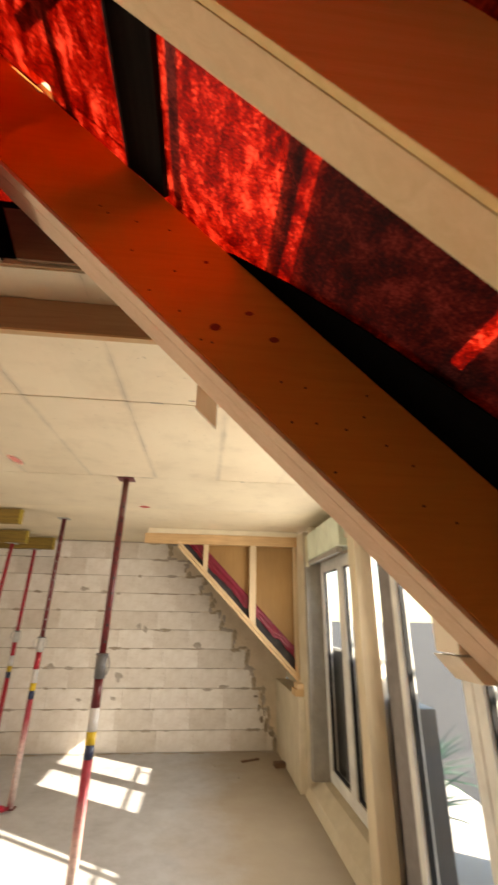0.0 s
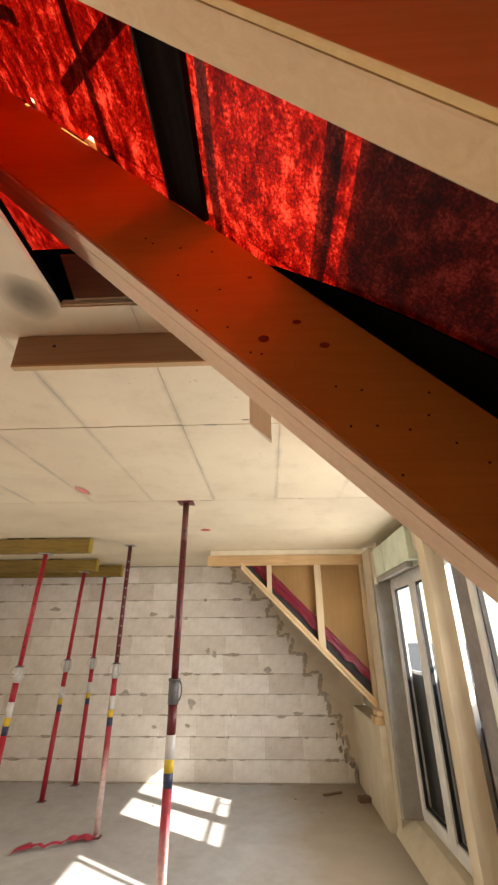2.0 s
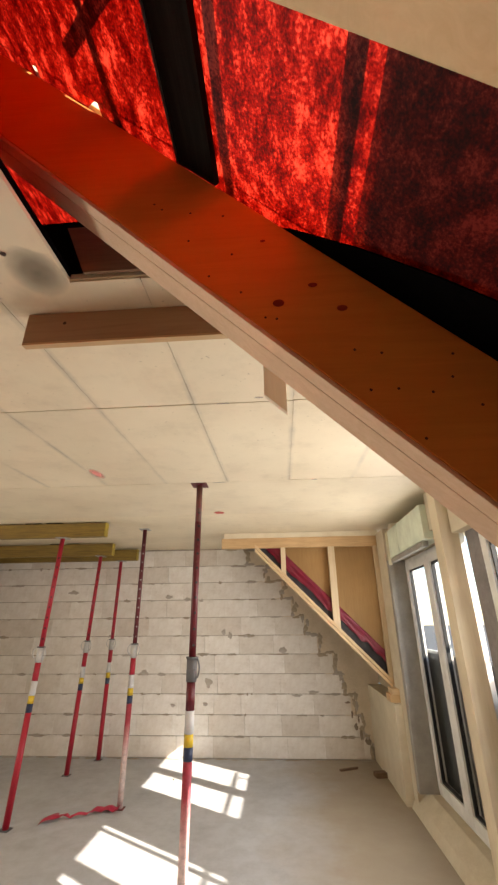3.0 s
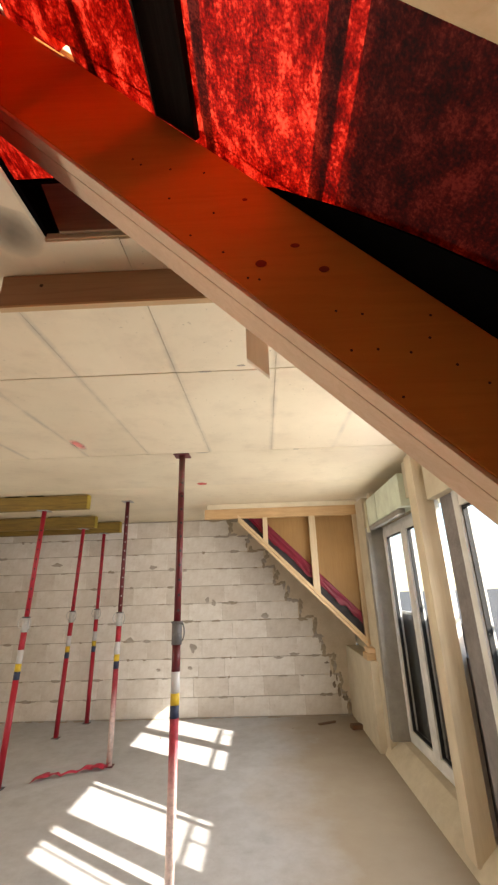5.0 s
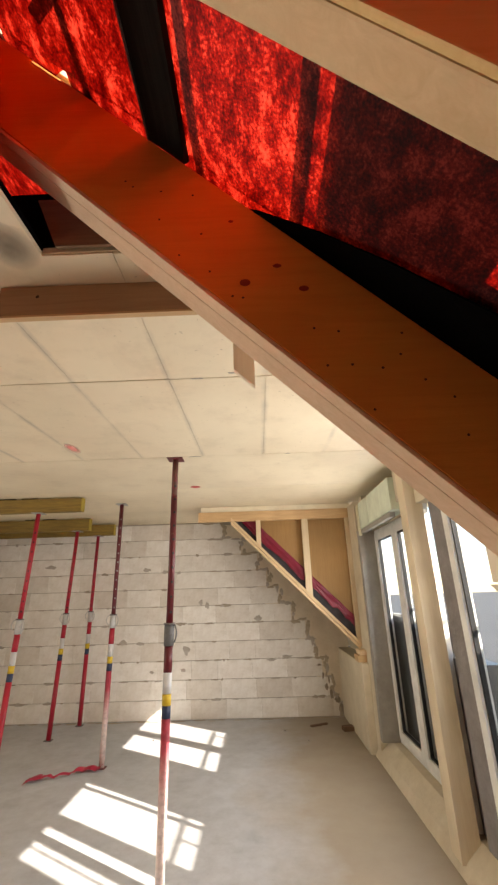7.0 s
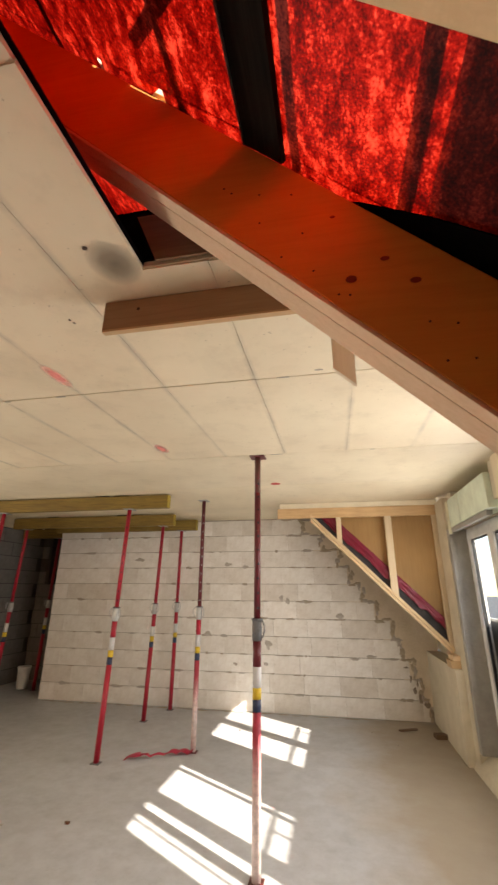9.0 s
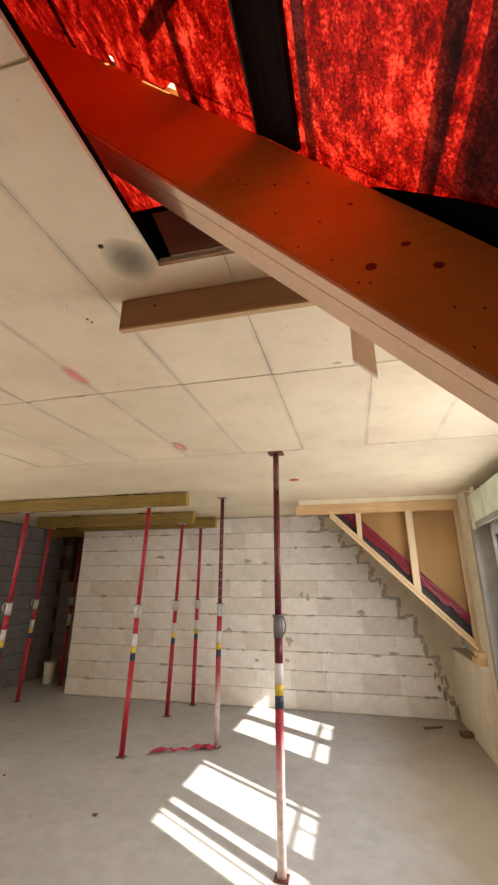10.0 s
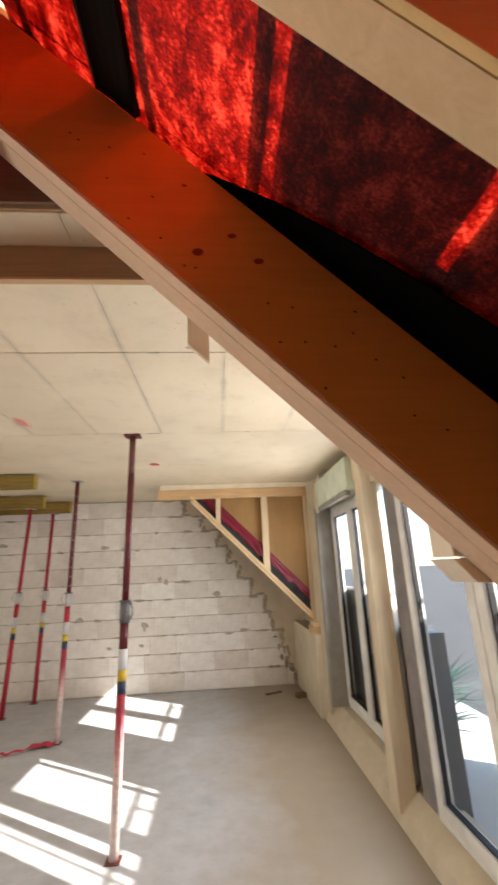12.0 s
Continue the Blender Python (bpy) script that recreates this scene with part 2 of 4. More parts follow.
CREAM = mortar("cream_plaster", (0.52, 0.45, 0.33), (0.64, 0.57, 0.44))
PACKING = mortar("cream_packing", (0.66, 0.58, 0.43), (0.76, 0.68, 0.52))
MORTAR = mortar("wall_mortar", (0.30, 0.265, 0.215), (0.48, 0.44, 0.38))
JOINT = mortar("damp_joint_mortar", (0.28, 0.24, 0.185), (0.44, 0.385, 0.31))
DAMP = mortar("damp_edge_mortar", (0.33, 0.275, 0.20), (0.50, 0.43, 0.33))
DAB = mortar("dried_mortar", (0.36, 0.32, 0.27), (0.52, 0.48, 0.43))
CRACKSHADE = mortar("shaded_crack_mortar", (0.20, 0.165, 0.125), (0.34, 0.29, 0.23))
PATCH = mortar("levelling_mortar", (0.62, 0.53, 0.40), (0.74, 0.655, 0.53))
BOUNCE = grained("orange_bounce_board", (0.60, 0.29, 0.09), (0.46, 0.20, 0.06), 2)
UPBOARD = grained("dark_brown_board", (0.20, 0.12, 0.07), (0.14, 0.08, 0.045), 0)
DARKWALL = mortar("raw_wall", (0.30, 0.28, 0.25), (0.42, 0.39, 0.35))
# near-black that stands in for shade and for light-blocking sheets
SHADEBLACK = mortar("shade_black", (0.0008, 0.0007, 0.0007), (0.002, 0.0017, 0.0017))
REDMEM = membrane()
THINSHADE = thin_shade()
for dull in (SHADEBLACK, DARKWOOD):
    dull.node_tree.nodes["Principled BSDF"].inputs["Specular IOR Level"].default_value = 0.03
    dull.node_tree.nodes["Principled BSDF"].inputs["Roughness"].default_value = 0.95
REDFILM = painted("red_film", (0.20, 0.008, 0.030), 0.4, (0.28, 0.03, 0.06), 0.7)
GREYFELT = mortar("grey_black_felt", (0.035, 0.034, 0.036), (0.075, 0.073, 0.075))
RIBBON = painted("red_barrier_tape", (0.45, 0.022, 0.06), 0.4, (0.5, 0.2, 0.2))
def spray(name, colour, cover):
    """Sprayed paint or painted shade that thins out towards its rim."""
    k = Mat(name)
    k.done(colour, 0.9)
    tc = k.t.nodes.new("ShaderNodeTexCoord")
    dist = k.t.nodes.new("ShaderNodeVectorMath")
    dist.operation = 'DISTANCE'
    flat = k.t.nodes.new("ShaderNodeVectorMath")
    flat.operation = 'MULTIPLY'
    k.link(tc.outputs["Generated"], flat.inputs[0])
    flat.inputs[1].default_value = (1, 1, 0)
    k.link(flat.outputs[0], dist.inputs[0])
    dist.inputs[1].default_value = (0.5, 0.5, 0)
    rim = k.ramp(dist.outputs["Value"], [(0.0, (cover,) * 3), (0.2, (cover * 0.75,) * 3), (0.48, (0, 0, 0))])
    fac = k.mix(rim, k.ramp(k.noise(40, 5, 0.8), [(0.35, (0.8,) * 3), (0.6, (1.0,) * 3)]), 1.0, 'MULTIPLY')
    tr = k.t.nodes.new("ShaderNodeBsdfTransparent")
    mx = k.t.nodes.new("ShaderNodeMixShader")
    k.link(fac, mx.inputs[0])
    k.link(tr.outputs[0], mx.inputs[1])
    k.link(k.b.outputs[0], mx.inputs[2])
    k.link(mx.outputs[0], k.t.nodes["Material Output"].inputs["Surface"])
    return k.m


CORNERSHADE = spray("corner_shade", (0.14, 0.115, 0.09), 0.38)
CHALK = spray("pink_marking_spray", (0.95, 0.36, 0.33), 0.6)
REDMARK = painted("red_marking", (0.55, 0.05, 0.04), 0.6)
SLAB = concrete_ceiling()
SCREED = screed()
BLOCK = block_stone()
# darker block for the niche walls, with their shade in the colour
SHADEBLOCK = mortar("shade_dark_block", (0.17, 0.16, 0.145), (0.27, 0.255, 0.235))
DARKJOINT = mortar("dark_joint", (0.07, 0.065, 0.06), (0.12, 0.11, 0.10))
GLASS = glass()
LEAF = painted("bluish_leaf", (0.06, 0.16, 0.10), 0.45, (0.1, 0.2, 0.12))
ASPHALT = mortar("grey_asphalt", (0.05, 0.05, 0.052), (0.09, 0.09, 0.092))
PALE = mortar("pale_paving", (0.55, 0.54, 0.52), (0.66, 0.65, 0.62))
RAILGREY = painted("dark_grey_balustrade", (0.09, 0.095, 0.105), 0.35)
HOUSE = mortar("house_render", (0.76, 0.77, 0.78), (0.84, 0.85, 0.86))

# ---- mesh helpers ----


def box_bm(bm, x0, x1, y0, y1, z0, z1):
    vs = [bm.verts.new((x, y, z)) for x in (x0, x1) for y in (y0, y1) for z in (z0, z1)]
    for f in ((0, 1, 3, 2), (4, 6, 7, 5), (0, 4, 5, 1), (2, 3, 7, 6), (0, 2, 6, 4), (1, 5, 7, 3)):
        bm.faces.new([vs[i] for i in f])
    return vs


def box(x0, x1, y0, y1, z0, z1, bevel=0.003):
    bm = bmesh.new()
    box_bm(bm, x0, x1, y0, y1, z0, z1)
    if bevel:
        bmesh.ops.bevel(bm, geom=list(bm.edges), offset=bevel, segments=2, affect='EDGES', profile=0.7)
    return bm


def prism(profile, y0, y1, bevel=0.003):
    """A profile in x and z, drawn out along y."""
    bm = bmesh.new()
    a = [bm.verts.new((x, y0, z)) for x, z in profile]
    b = [bm.verts.new((x, y1, z)) for x, z in profile]
    n = len(profile)
    bm.faces.new(a)
    bm.faces.new(b[::-1])
    for i in range(n):
        bm.faces.new((a[i], b[i], b[(i + 1) % n], a[(i + 1) % n]))
    bmesh.ops.recalc_face_normals(bm, faces=list(bm.faces))
    if bevel:
        bmesh.ops.bevel(bm, geom=list(bm.edges), offset=bevel, segments=2, affect='EDGES', profile=0.7)
    return bm


def tube(r, z0, z1, n=20, cap=True):
    bm = bmesh.new()
    bmesh.ops.create_cone(bm, cap_ends=cap, segments=n, radius1=r, radius2=r, depth=z1 - z0)
    bmesh.ops.translate(bm, verts=list(bm.verts), vec=(0, 0, (z0 + z1) / 2))
    for f in bm.faces:
        f.smooth = len(f.verts) == 4
    return bm


def mesh_of(name, bm, mat):
    me = bpy.data.meshes.new(name)
    bm.to_mesh(me)
    bm.free()
    me.materials.append(mat)
    return me


def thing(name, bm, mat, label, category, group="", kind=""):
    return tagged(new(name, mesh_of(name, bm, mat)), label, category, group, kind)


def base(name, place, label, category, group="", kind=""):
    ob = new(name)
    ob.location = place
    ob.empty_display_size = 0.05
    return tagged(ob, label, category, group, kind)


def part(name, bm, mat, parent, label=""):
    ob = new(name, mesh_of(name, bm, mat))
    ob.parent = parent
    if label:
        ob["label"] = label
    return ob


def piece(name, me, parent, m):
    ob = new(name, me)
    ob.parent = parent
    ob.matrix_basis = m
    return ob


def ceil_z(y):
    """Height of the slab's underside, which rises a little along the room."""
    return float(np.interp(y, (-2.2, 0.855, 2.245, 3.54, 4.83, 6.12, 9.2), (2.531, 2.594, 2.622, 2.650, 2.708, 2.726, 2.722)))


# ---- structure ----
floor = thing("floor", box(-7.4, 1.06, -2.2, 9.2, -0.2, 0.0, 0), SCREED, "rough grey concrete screed floor, tinted tan towards the windows for warm bounced light", "floor", kind="structure")

# Concrete slab overhead, cast in shuttering strips, with an opening at the roof
SLAB_EDGE_X, SLAB_EDGE_Y = -0.775, 1.425


def ceiling_mesh():
    bm = bmesh.new()
    xs = [-7.4] + [-0.09 - 0.47 * i for i in range(14, -1, -1)] + [1.32]
    ys = [-2.2, -1.5, -0.43, 0.855, 2.245, 3.54, 4.83, 6.12, 7.42, 9.2]
    for i in range(len(xs) - 1):
        for j in range(len(ys) - 1):
            x0, x1, y0, y1 = xs[i], xs[i + 1], ys[j], ys[j + 1]
            if y0 > 3.5:
                if i:
                    continue
                x1 = xs[-1]
            if y1 <= SLAB_EDGE_Y and x0 >= SLAB_EDGE_X:
                continue
            spans = [(x0, x1, y0, y1)]
            if y0 < SLAB_EDGE_Y < y1:
                if x0 >= SLAB_EDGE_X:
                    spans = [(x0, x1, SLAB_EDGE_Y, y1)]
                elif x1 > SLAB_EDGE_X:
                    spans = [(x0, SLAB_EDGE_X, y0, y1), (SLAB_EDGE_X, x1, SLAB_EDGE_Y, y1)]
            elif y1 <= SLAB_EDGE_Y and x1 > SLAB_EDGE_X:
                spans = [(x0, SLAB_EDGE_X, y0, y1)]
            step = random.uniform(-0.0025, 0.0025) if y0 < 3.5 else 0.0
            for a, b, c, d in spans:
                g, gy = (0.0, 0.0) if y0 > 4.0 else (0.0013, 0.0042)
                ga, gb = (0.0 if e == SLAB_EDGE_X else g for e in (a, b))
                vs = box_bm(bm, a + ga, b - gb, c + gy, d - gy, 0, 0.03)
                for v in vs:
                    v.co.z += ceil_z(v.co.y) + (step if v.co.z < 0.01 else 0)
    cuts = sorted(ys + [SLAB_EDGE_Y])
    for c, d in zip(cuts, cuts[1:]):
        strips = ((-7.4, 1.32, 0.2),) if c >= SLAB_EDGE_Y else ((-7.4, -1.6, 0.2), (-1.6, SLAB_EDGE_X - 0.003, 0.03))
        for a, b, h in strips:
            for v in box_bm(bm, a, b, c, d, 0.008, h):
                v.co.z += ceil_z(v.co.y)
    return bm


ceiling = thing("ceiling", ceiling_mesh(), SLAB, "cream grey concrete slab with shuttering joints", "ceiling", kind="structure")

# Far wall of aerated blocks, cut along the roof slope
WALL_Y = 7.2
wall_north = base("wall_north", (0, WALL_Y, 0), "whitewashed aerated block wall with mortar smears, cut along the roof slope", "wall", kind="structure")
part("mortar_bed", prism([(-4.93, 0), (1.1, 0), (1.1, 1.25), (-0.45, 2.80), (-4.93, 2.80)], 0.004, 0.36, 0), MORTAR, wall_north)
COURSE = 0.2465
rng = random.Random(4)
block_meshes = {}


def block_mesh(w, mat=None):
    key = round(w, 2)
    if mat:
        if mat not in block_meshes:
            block_meshes[mat] = mesh_of("block", box(-key / 2 + 0.004, key / 2 - 0.004, -0.01, 0.05, 0.007, COURSE - 0.007, 0.004), mat)
        return block_meshes[mat]
    if key not in block_meshes:
        bm = box(-key / 2 + 0.0007, key / 2 - 0.0007, -0.008, 0.05, 0.0042, COURSE - 0.0042, 0.002)
        block_meshes[key] = mesh_of("block", bm, BLOCK)
    return block_meshes[key]


ENDS = (0.90, 0.83, 0.74, 0.62, 0.50, 0.30, 0.13, -0.02, -0.16, -0.42, -0.72)
for r, x_end in enumerate(ENDS):
    z = r * COURSE
    x = -4.93 if r % 2 else -5.18
    while x < x_end - 0.05:
        w = 0.5
        if rng.random() < 0.12:
            w = rng.choice((0.38, 0.3))
        if x < -4.93:
            w = 0.25
            x = -4.93
        w = round(min(w, x_end - x), 2)
        piece("block", block_mesh(w), wall_north, pose(x + w / 2, rng.uniform(-0.003, 0.003), z, 0, 0, rng.uniform(-0.3, 0.3)))
        x += w
# smooth mortar strip along the slope
part("levelling_strip", prism([(0.99, 0.10), (1.1, 0.0), (1.1, 1.23), (-0.33, 2.66), (-1.1, 2.70), (-0.72, 2.45), (-0.35, 1.97), (-0.1, 1.5), (0.2, 1.22), (0.45, 0.9), (0.65, 0.4)], -0.005, 0.003, 0), PATCH, wall_north, "smooth beige levelling mortar")


def smear(seed, w, h):
    """A flat trowelled dab of mortar with an uneven outline."""
    r = random.Random(seed)
    bm = bmesh.new()
    c = bm.verts.new((0, -0.006, 0))
    ring = []
    n = 22
    for i in range(n):
        a = i / n * math.tau
        k = 0.8 + 0.55 * noise.noise((math.cos(a) * 1.3 + seed * 3.7, math.sin(a) * 1.3, seed)) + r.uniform(-0.07, 0.07)
        ring.append(bm.verts.new((math.cos(a) * w * k, 0, math.sin(a) * h * k)))
    for i in range(n):
        bm.faces.new((c, ring[i], ring[(i + 1) % n]))
    bmesh.ops.recalc_face_normals(bm, faces=list(bm.faces))
    for f in bm.faces:
        f.smooth = True
    return bm


for s, (x, z, w, h) in enumerate([(-1.05, 1.52, 0.05, 0.05), (-0.96, 1.48, 0.05, 0.06), (-1.26, 0.87, 0.07, 0.09), (-0.2, 1.28, 0.08, 0.06), (-1.9, 2.02, 0.1, 0.04), (-2.2, 1.0, 0.1, 0.05),
                                  (-0.02, 0.72, 0.1, 0.025), (0.2, 0.76, 0.12, 0.03), (-0.85, 2.45, 0.2, 0.02), (-1.62, 1.98, 0.07, 0.04), (-1.4, 1.96, 0.06, 0.03), (-1.3, 0.62, 0.06, 0.035), (-1.75, 0.60, 0.05, 0.03),
                                  (-3.1, 1.3, 0.08, 0.05), (-3.4, 2.1, 0.12, 0.04)]):
    p = part("mortar_dab", smear(s, w * 0.8, h * 0.8), DAB, wall_north)
    p.location = (x, -0.012, z)

for k in range(170):
    r = rng.randrange(1, 11)
    w, h = rng.uniform(0.02, 0.10), rng.uniform(0.005, 0.013) if k % 5 else rng.uniform(0.015, 0.03)
    x = rng.uniform(-4.6, ENDS[r] - 0.1)
    p = part("mortar_dab", smear(100 + k, w, h), (JOINT, MORTAR, JOINT, DAB)[k % 4], wall_north)
    p.location = (x, -0.0115, r * COURSE - rng.uniform(0.0, 0.008))

# damp mortar pressed into the stepped edge of the blocks
for r, x_end in enumerate(ENDS):
    nxt = ENDS[r + 1] if r < 10 else x_end - 0.3
    for u in (0.12, 0.38, 0.64, 0.9):
        p = part("mortar_dab", smear(300 + r * 7 + int(u * 10), rng.uniform(0.02, 0.045), rng.uniform(0.04, 0.075)), (DAMP, DAMP, DAB)[(r + int(u * 9)) % 3], wall_north, "damp mortar along the cut edge")
        p.location = (x_end + rng.uniform(-0.04, 0.045), -0.0125, r * COURSE + u * COURSE)
    for u in (0.25, 0.75):
        p = part("mortar_dab", smear(400 + r * 5 + int(u * 10), abs(x_end - nxt) * 0.32 + 0.02, rng.uniform(0.015, 0.035)), (DAMP, DAB)[r % 2], wall_north)
        p.location = (x_end + (nxt - x_end) * u, -0.0128, (r + 1) * COURSE + rng.uniform(-0.02, 0.02))
# broken edge low on the slope, its shadow included in the dark colour
for k, (x, z, w, h) in enumerate(((0.70, 0.50, 0.018, 0.06), (0.74, 0.36, 0.03, 0.05), (0.80, 0.27, 0.03, 0.08), (0.88, 0.20, 0.045, 0.05), (0.93, 0.10, 0.03, 0.08), (0.66, 0.64, 0.05, 0.014), (0.78, 0.45, 0.014, 0.06))):
    p = part("crack", smear(500 + k, w, h), CRACKSHADE, wall_north, "dark dab for the broken edge and its shadow")
    p.location = (x, -0.0145, z)

# mortar droppings along the foot of the wall
for k in range(30):
    p = part("mortar_dropping", smear(700 + k, rng.uniform(0.05, 0.16), rng.uniform(0.015, 0.05)), (JOINT, DAMP, DAB)[k % 3], wall_north)
    p.matrix_basis = pose(-4.7 + k * 0.19 + rng.uniform(-0.05, 0.05), -0.03 - rng.uniform(0, 0.05), 0.0015, -90, 0, 0)

# Remaining walls that close the place
wall_niche = base("wall_niche", (0, 8.45, 0), "raw block wall coloured dark grey for its shade, with a black opening high up", "wall", kind="structure")
part("mortar_bed", box(-7.4, -4.6, 0.01, 0.3, 0, 1.72, 0), DARKJOINT, wall_niche)
part("mortar_bed", box(-7.4, -6.0, 0.01, 0.3, 1.722, 2.95, 0), DARKJOINT, wall_niche)
# darkness of the void, made as a black panel
part("recess_back", box(-7.4, -4.6, 0.5, 0.6, 1.6, 2.95, 0), SHADEBLACK, wall_niche, "black panel for the darkness behind the opening")
for r in range(11):
    x = -7.3 + (0.25 if r % 2 else 0.0)
    while x < (-4.95 if r < 7 else -6.4):
        piece("block", block_mesh(0.5, SHADEBLOCK), wall_niche, pose(x + 0.25, rng.uniform(-0.004, 0.004), r * COURSE, 0, 0, 0))
        x += 0.5
wall_return = thing("wall_return", box(-4.93, -4.6, 7.562, 8.95, 0, 2.9, 0), SHADEBLOCK, "raw wall return coloured dark grey for its shade", "wall", kind="structure")
# opening invented for the west fill; the return keeps it off the niche
wall_west = base("wall_west", (-7.4, 0, 0), "unseen raw grey block wall with an opening invented for the fill lamp", "wall", kind="structure")
for y0, y1, z0, z1 in ((-2.2, 1.2, 0, 2.9), (1.2, 3.4, 2.35, 2.9), (1.2, 3.4, 0, 0.15)):
    part("wall_panel", box(0, 0.2, y0, y1, z0, z1, 0), DARKWALL, wall_west)
part("wall_panel", box(0, 1.0, 3.402, 3.6, 0, 2.9, 0), DARKWALL, wall_west)
wall_side = base("wall_side", (-6.2, 0, 0), "raw block wall coloured dark grey for its deep shade", "wall", kind="structure")
part("mortar_bed", box(-0.2, -0.01, 3.602, 8.45, 0, 2.9, 0), DARKJOINT, wall_side)
for r in range(11):
    y = 5.3 + (0.25 if r % 2 else 0.0)
    while y < 8.2:
        piece("block", block_mesh(0.5, SHADEBLOCK), wall_side, pose(rng.uniform(-0.004, 0.004), y + 0.25, r * COURSE, 0, 0, 90))
        y += 0.5
# unseen wall whose orange was chosen to warm the rafters by bounce
wall_south = thing("wall_south", prism([(-7.4, 0), (1.3, 0), (1.3, 1.08), (-2.6, 4.98), (-7.4, 4.98)], -2.4, -2.2, 0), BOUNCE, "unseen closing wall, coloured orange to bounce warm light", "wall", kind="structure")
wall_knee = thing("wall_knee", box(1.02, 1.3, -2.2, 1.9, 0, 1.25, 0), CREAM, "cream plastered knee wall", "wall", kind="structure")
# unseen boards added to keep western sky light off the rafters
attic_blocker = base("attic_light_blocker", (-2.6, 0, 0), "unseen dark boards added to keep sky light out of the roof opening", "wall", kind="structure")
for k in range(28):
    part("plank", box(-0.03, 0.0, -2.2 + k * 0.349, -2.2 + k * 0.349 + 0.343, 2.74, 4.962, 0.004), UPBOARD, attic_blocker)
part("backing", box(-0.06, -0.031, -2.2, 7.56, 2.74, 4.962, 0), SHADEBLACK, attic_blocker)
wall_gable = thing("wall_gable_upper", box(-7.4, 1.3, 7.56, 7.7, 2.9, 5.6, 0), DARKWALL, "raw block gable", "wall", kind="structure")

# ---- timber roof ----
LOW = 2.03       # x + z of the rafters' undersides
HIGH = 2.347     # x + z of their tops


def rafter_profile(x0, x1, low=LOW, high=HIGH):
    return [(x0, low - x0), (x1, low - x1), (x1, high - x1), (x0, high - x0)]


def slope_disc(x, s, r, y, squash=1.0):
    """A small flat disc on a rafter's upright face at x and x + z = s."""
    bm = bmesh.new()
    bmesh.ops.create_circle(bm, cap_ends=True, segments=14, radius=r)
    bmesh.ops.scale(bm, vec=(1, squash, 1), verts=list(bm.verts))
    bmesh.ops.rotate(bm, cent=(0, 0, 0), matrix=Matrix.Rotation(math.radians(90), 3, 'X'), verts=list(bm.verts))
    bmesh.ops.translate(bm, verts=list(bm.verts), vec=(x, y, s - x))
    return bm


def rafter(y0, y1, x0, x1, label, facing=0.0, low=LOW):
    ob = base("rafter", (0, 0, 0), label, "rafter", "roof rafters", "structure")
    # front faces carry the glow in their colour, undersides the floor light
    if facing:
        wide = facing > 0.02
        part("front_plank", prism(rafter_profile(x0, x1, low + (0.014 if wide else 0.0)), y0, y0 + facing, 0.003), PINE_GLOW if wide else PINE_GOLD, ob)
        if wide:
            part("edge_lath", prism(rafter_profile(x0, x1, low, low + 0.0135), y0 + 0.001, y0 + facing, 0.003), PINE_LIT, ob, "pale strip for the lit lower edge")
        part("back_plank", prism(rafter_profile(x0, x1, low + (0.003 if wide else 0.0)), y0 + facing + (0.006 if wide else 0.0005), y1, 0.004), PINE_LIT if wide else PINE_PALE, ob, "second plank, paled for its lit underside")
    else:
        part("beam", prism(rafter_profile(x0, x1, low), y0, y1, 0.005), PINE_GLOW, ob)
    return ob


rafter_a = rafter(1.198, 1.325, -2.4, 1.0, "broad pine rafter with knots and nail holes, its face coloured for the red glow", 0.045, 2.005)
FACE = 1.1965
for x, z, r, q in ((-0.162, 2.275, 0.012, 0.8), (-0.034, 2.253, 0.011, 0.7), (-0.089, 2.318, 0.010, 0.6), (-0.191, 2.454, 0.006, 0.7)):
    part("knot", slope_disc(x, x + z, r, FACE, q), KNOT, rafter_a, "dark red pine knot")
for x, z in ((-0.282, 2.543), (0.082, 1.959), (-0.19, 2.24), (-0.167, 2.235), (-0.26, 2.42), (-0.24, 2.31), (0.0, 2.06), (0.05, 2.06), (0.11, 2.05), (0.15, 2.08), (0.19, 2.02), (0.16, 2.13),
             (0.24, 1.98), (0.25, 1.90), (-0.43, 2.58), (-0.45, 2.60), (-0.36, 2.47), (-0.36, 2.56), (0.03, 2.14), (-0.02, 2.15), (0.31, 1.87), (-0.31, 2.36)):
    part("nail_hole", slope_disc(x, x + z, 0.0029, FACE), NAIL, rafter_a)
rafter_b = rafter(0.653, 0.710, -1.9, 1.0, "pine rafter close overhead, side and underside coloured apart for their light", 0.009)
part("knot", slope_disc(0.12, LOW + 0.1, 0.009, 0.6515, 0.7), KNOT, rafter_b)

# Red underlay over the rafters
MEM = 2.372


def sheet(x0, x1, y0, y1, s, thick=0.0015, nx=30, ny=24, sag=0.0, seed=1):
    """A thin sheet in the roof slope, slightly sagging between the rafters."""
    bm = bmesh.new()
    bmesh.ops.create_grid(bm, x_segments=nx, y_segments=ny, size=0.5)
    for v in bm.verts:
        x = x0 + (v.co.x + 0.5) * (x1 - x0)
        y = y0 + (v.co.y + 0.5) * (y1 - y0)
        d = sag * (noise.noise((x * 3.1 + seed, y * 3.3, seed)) * 0.7)
        v.co = (x + d * 0.7, y, s - x + d * 0.7)
        
    for f in bm.faces:
        f.smooth = True
    return bm


roof = base("roof", (0, 0, 0), "sloping roof of red woven underlay glowing in the sun, with battens outside", "roof", kind="structure")
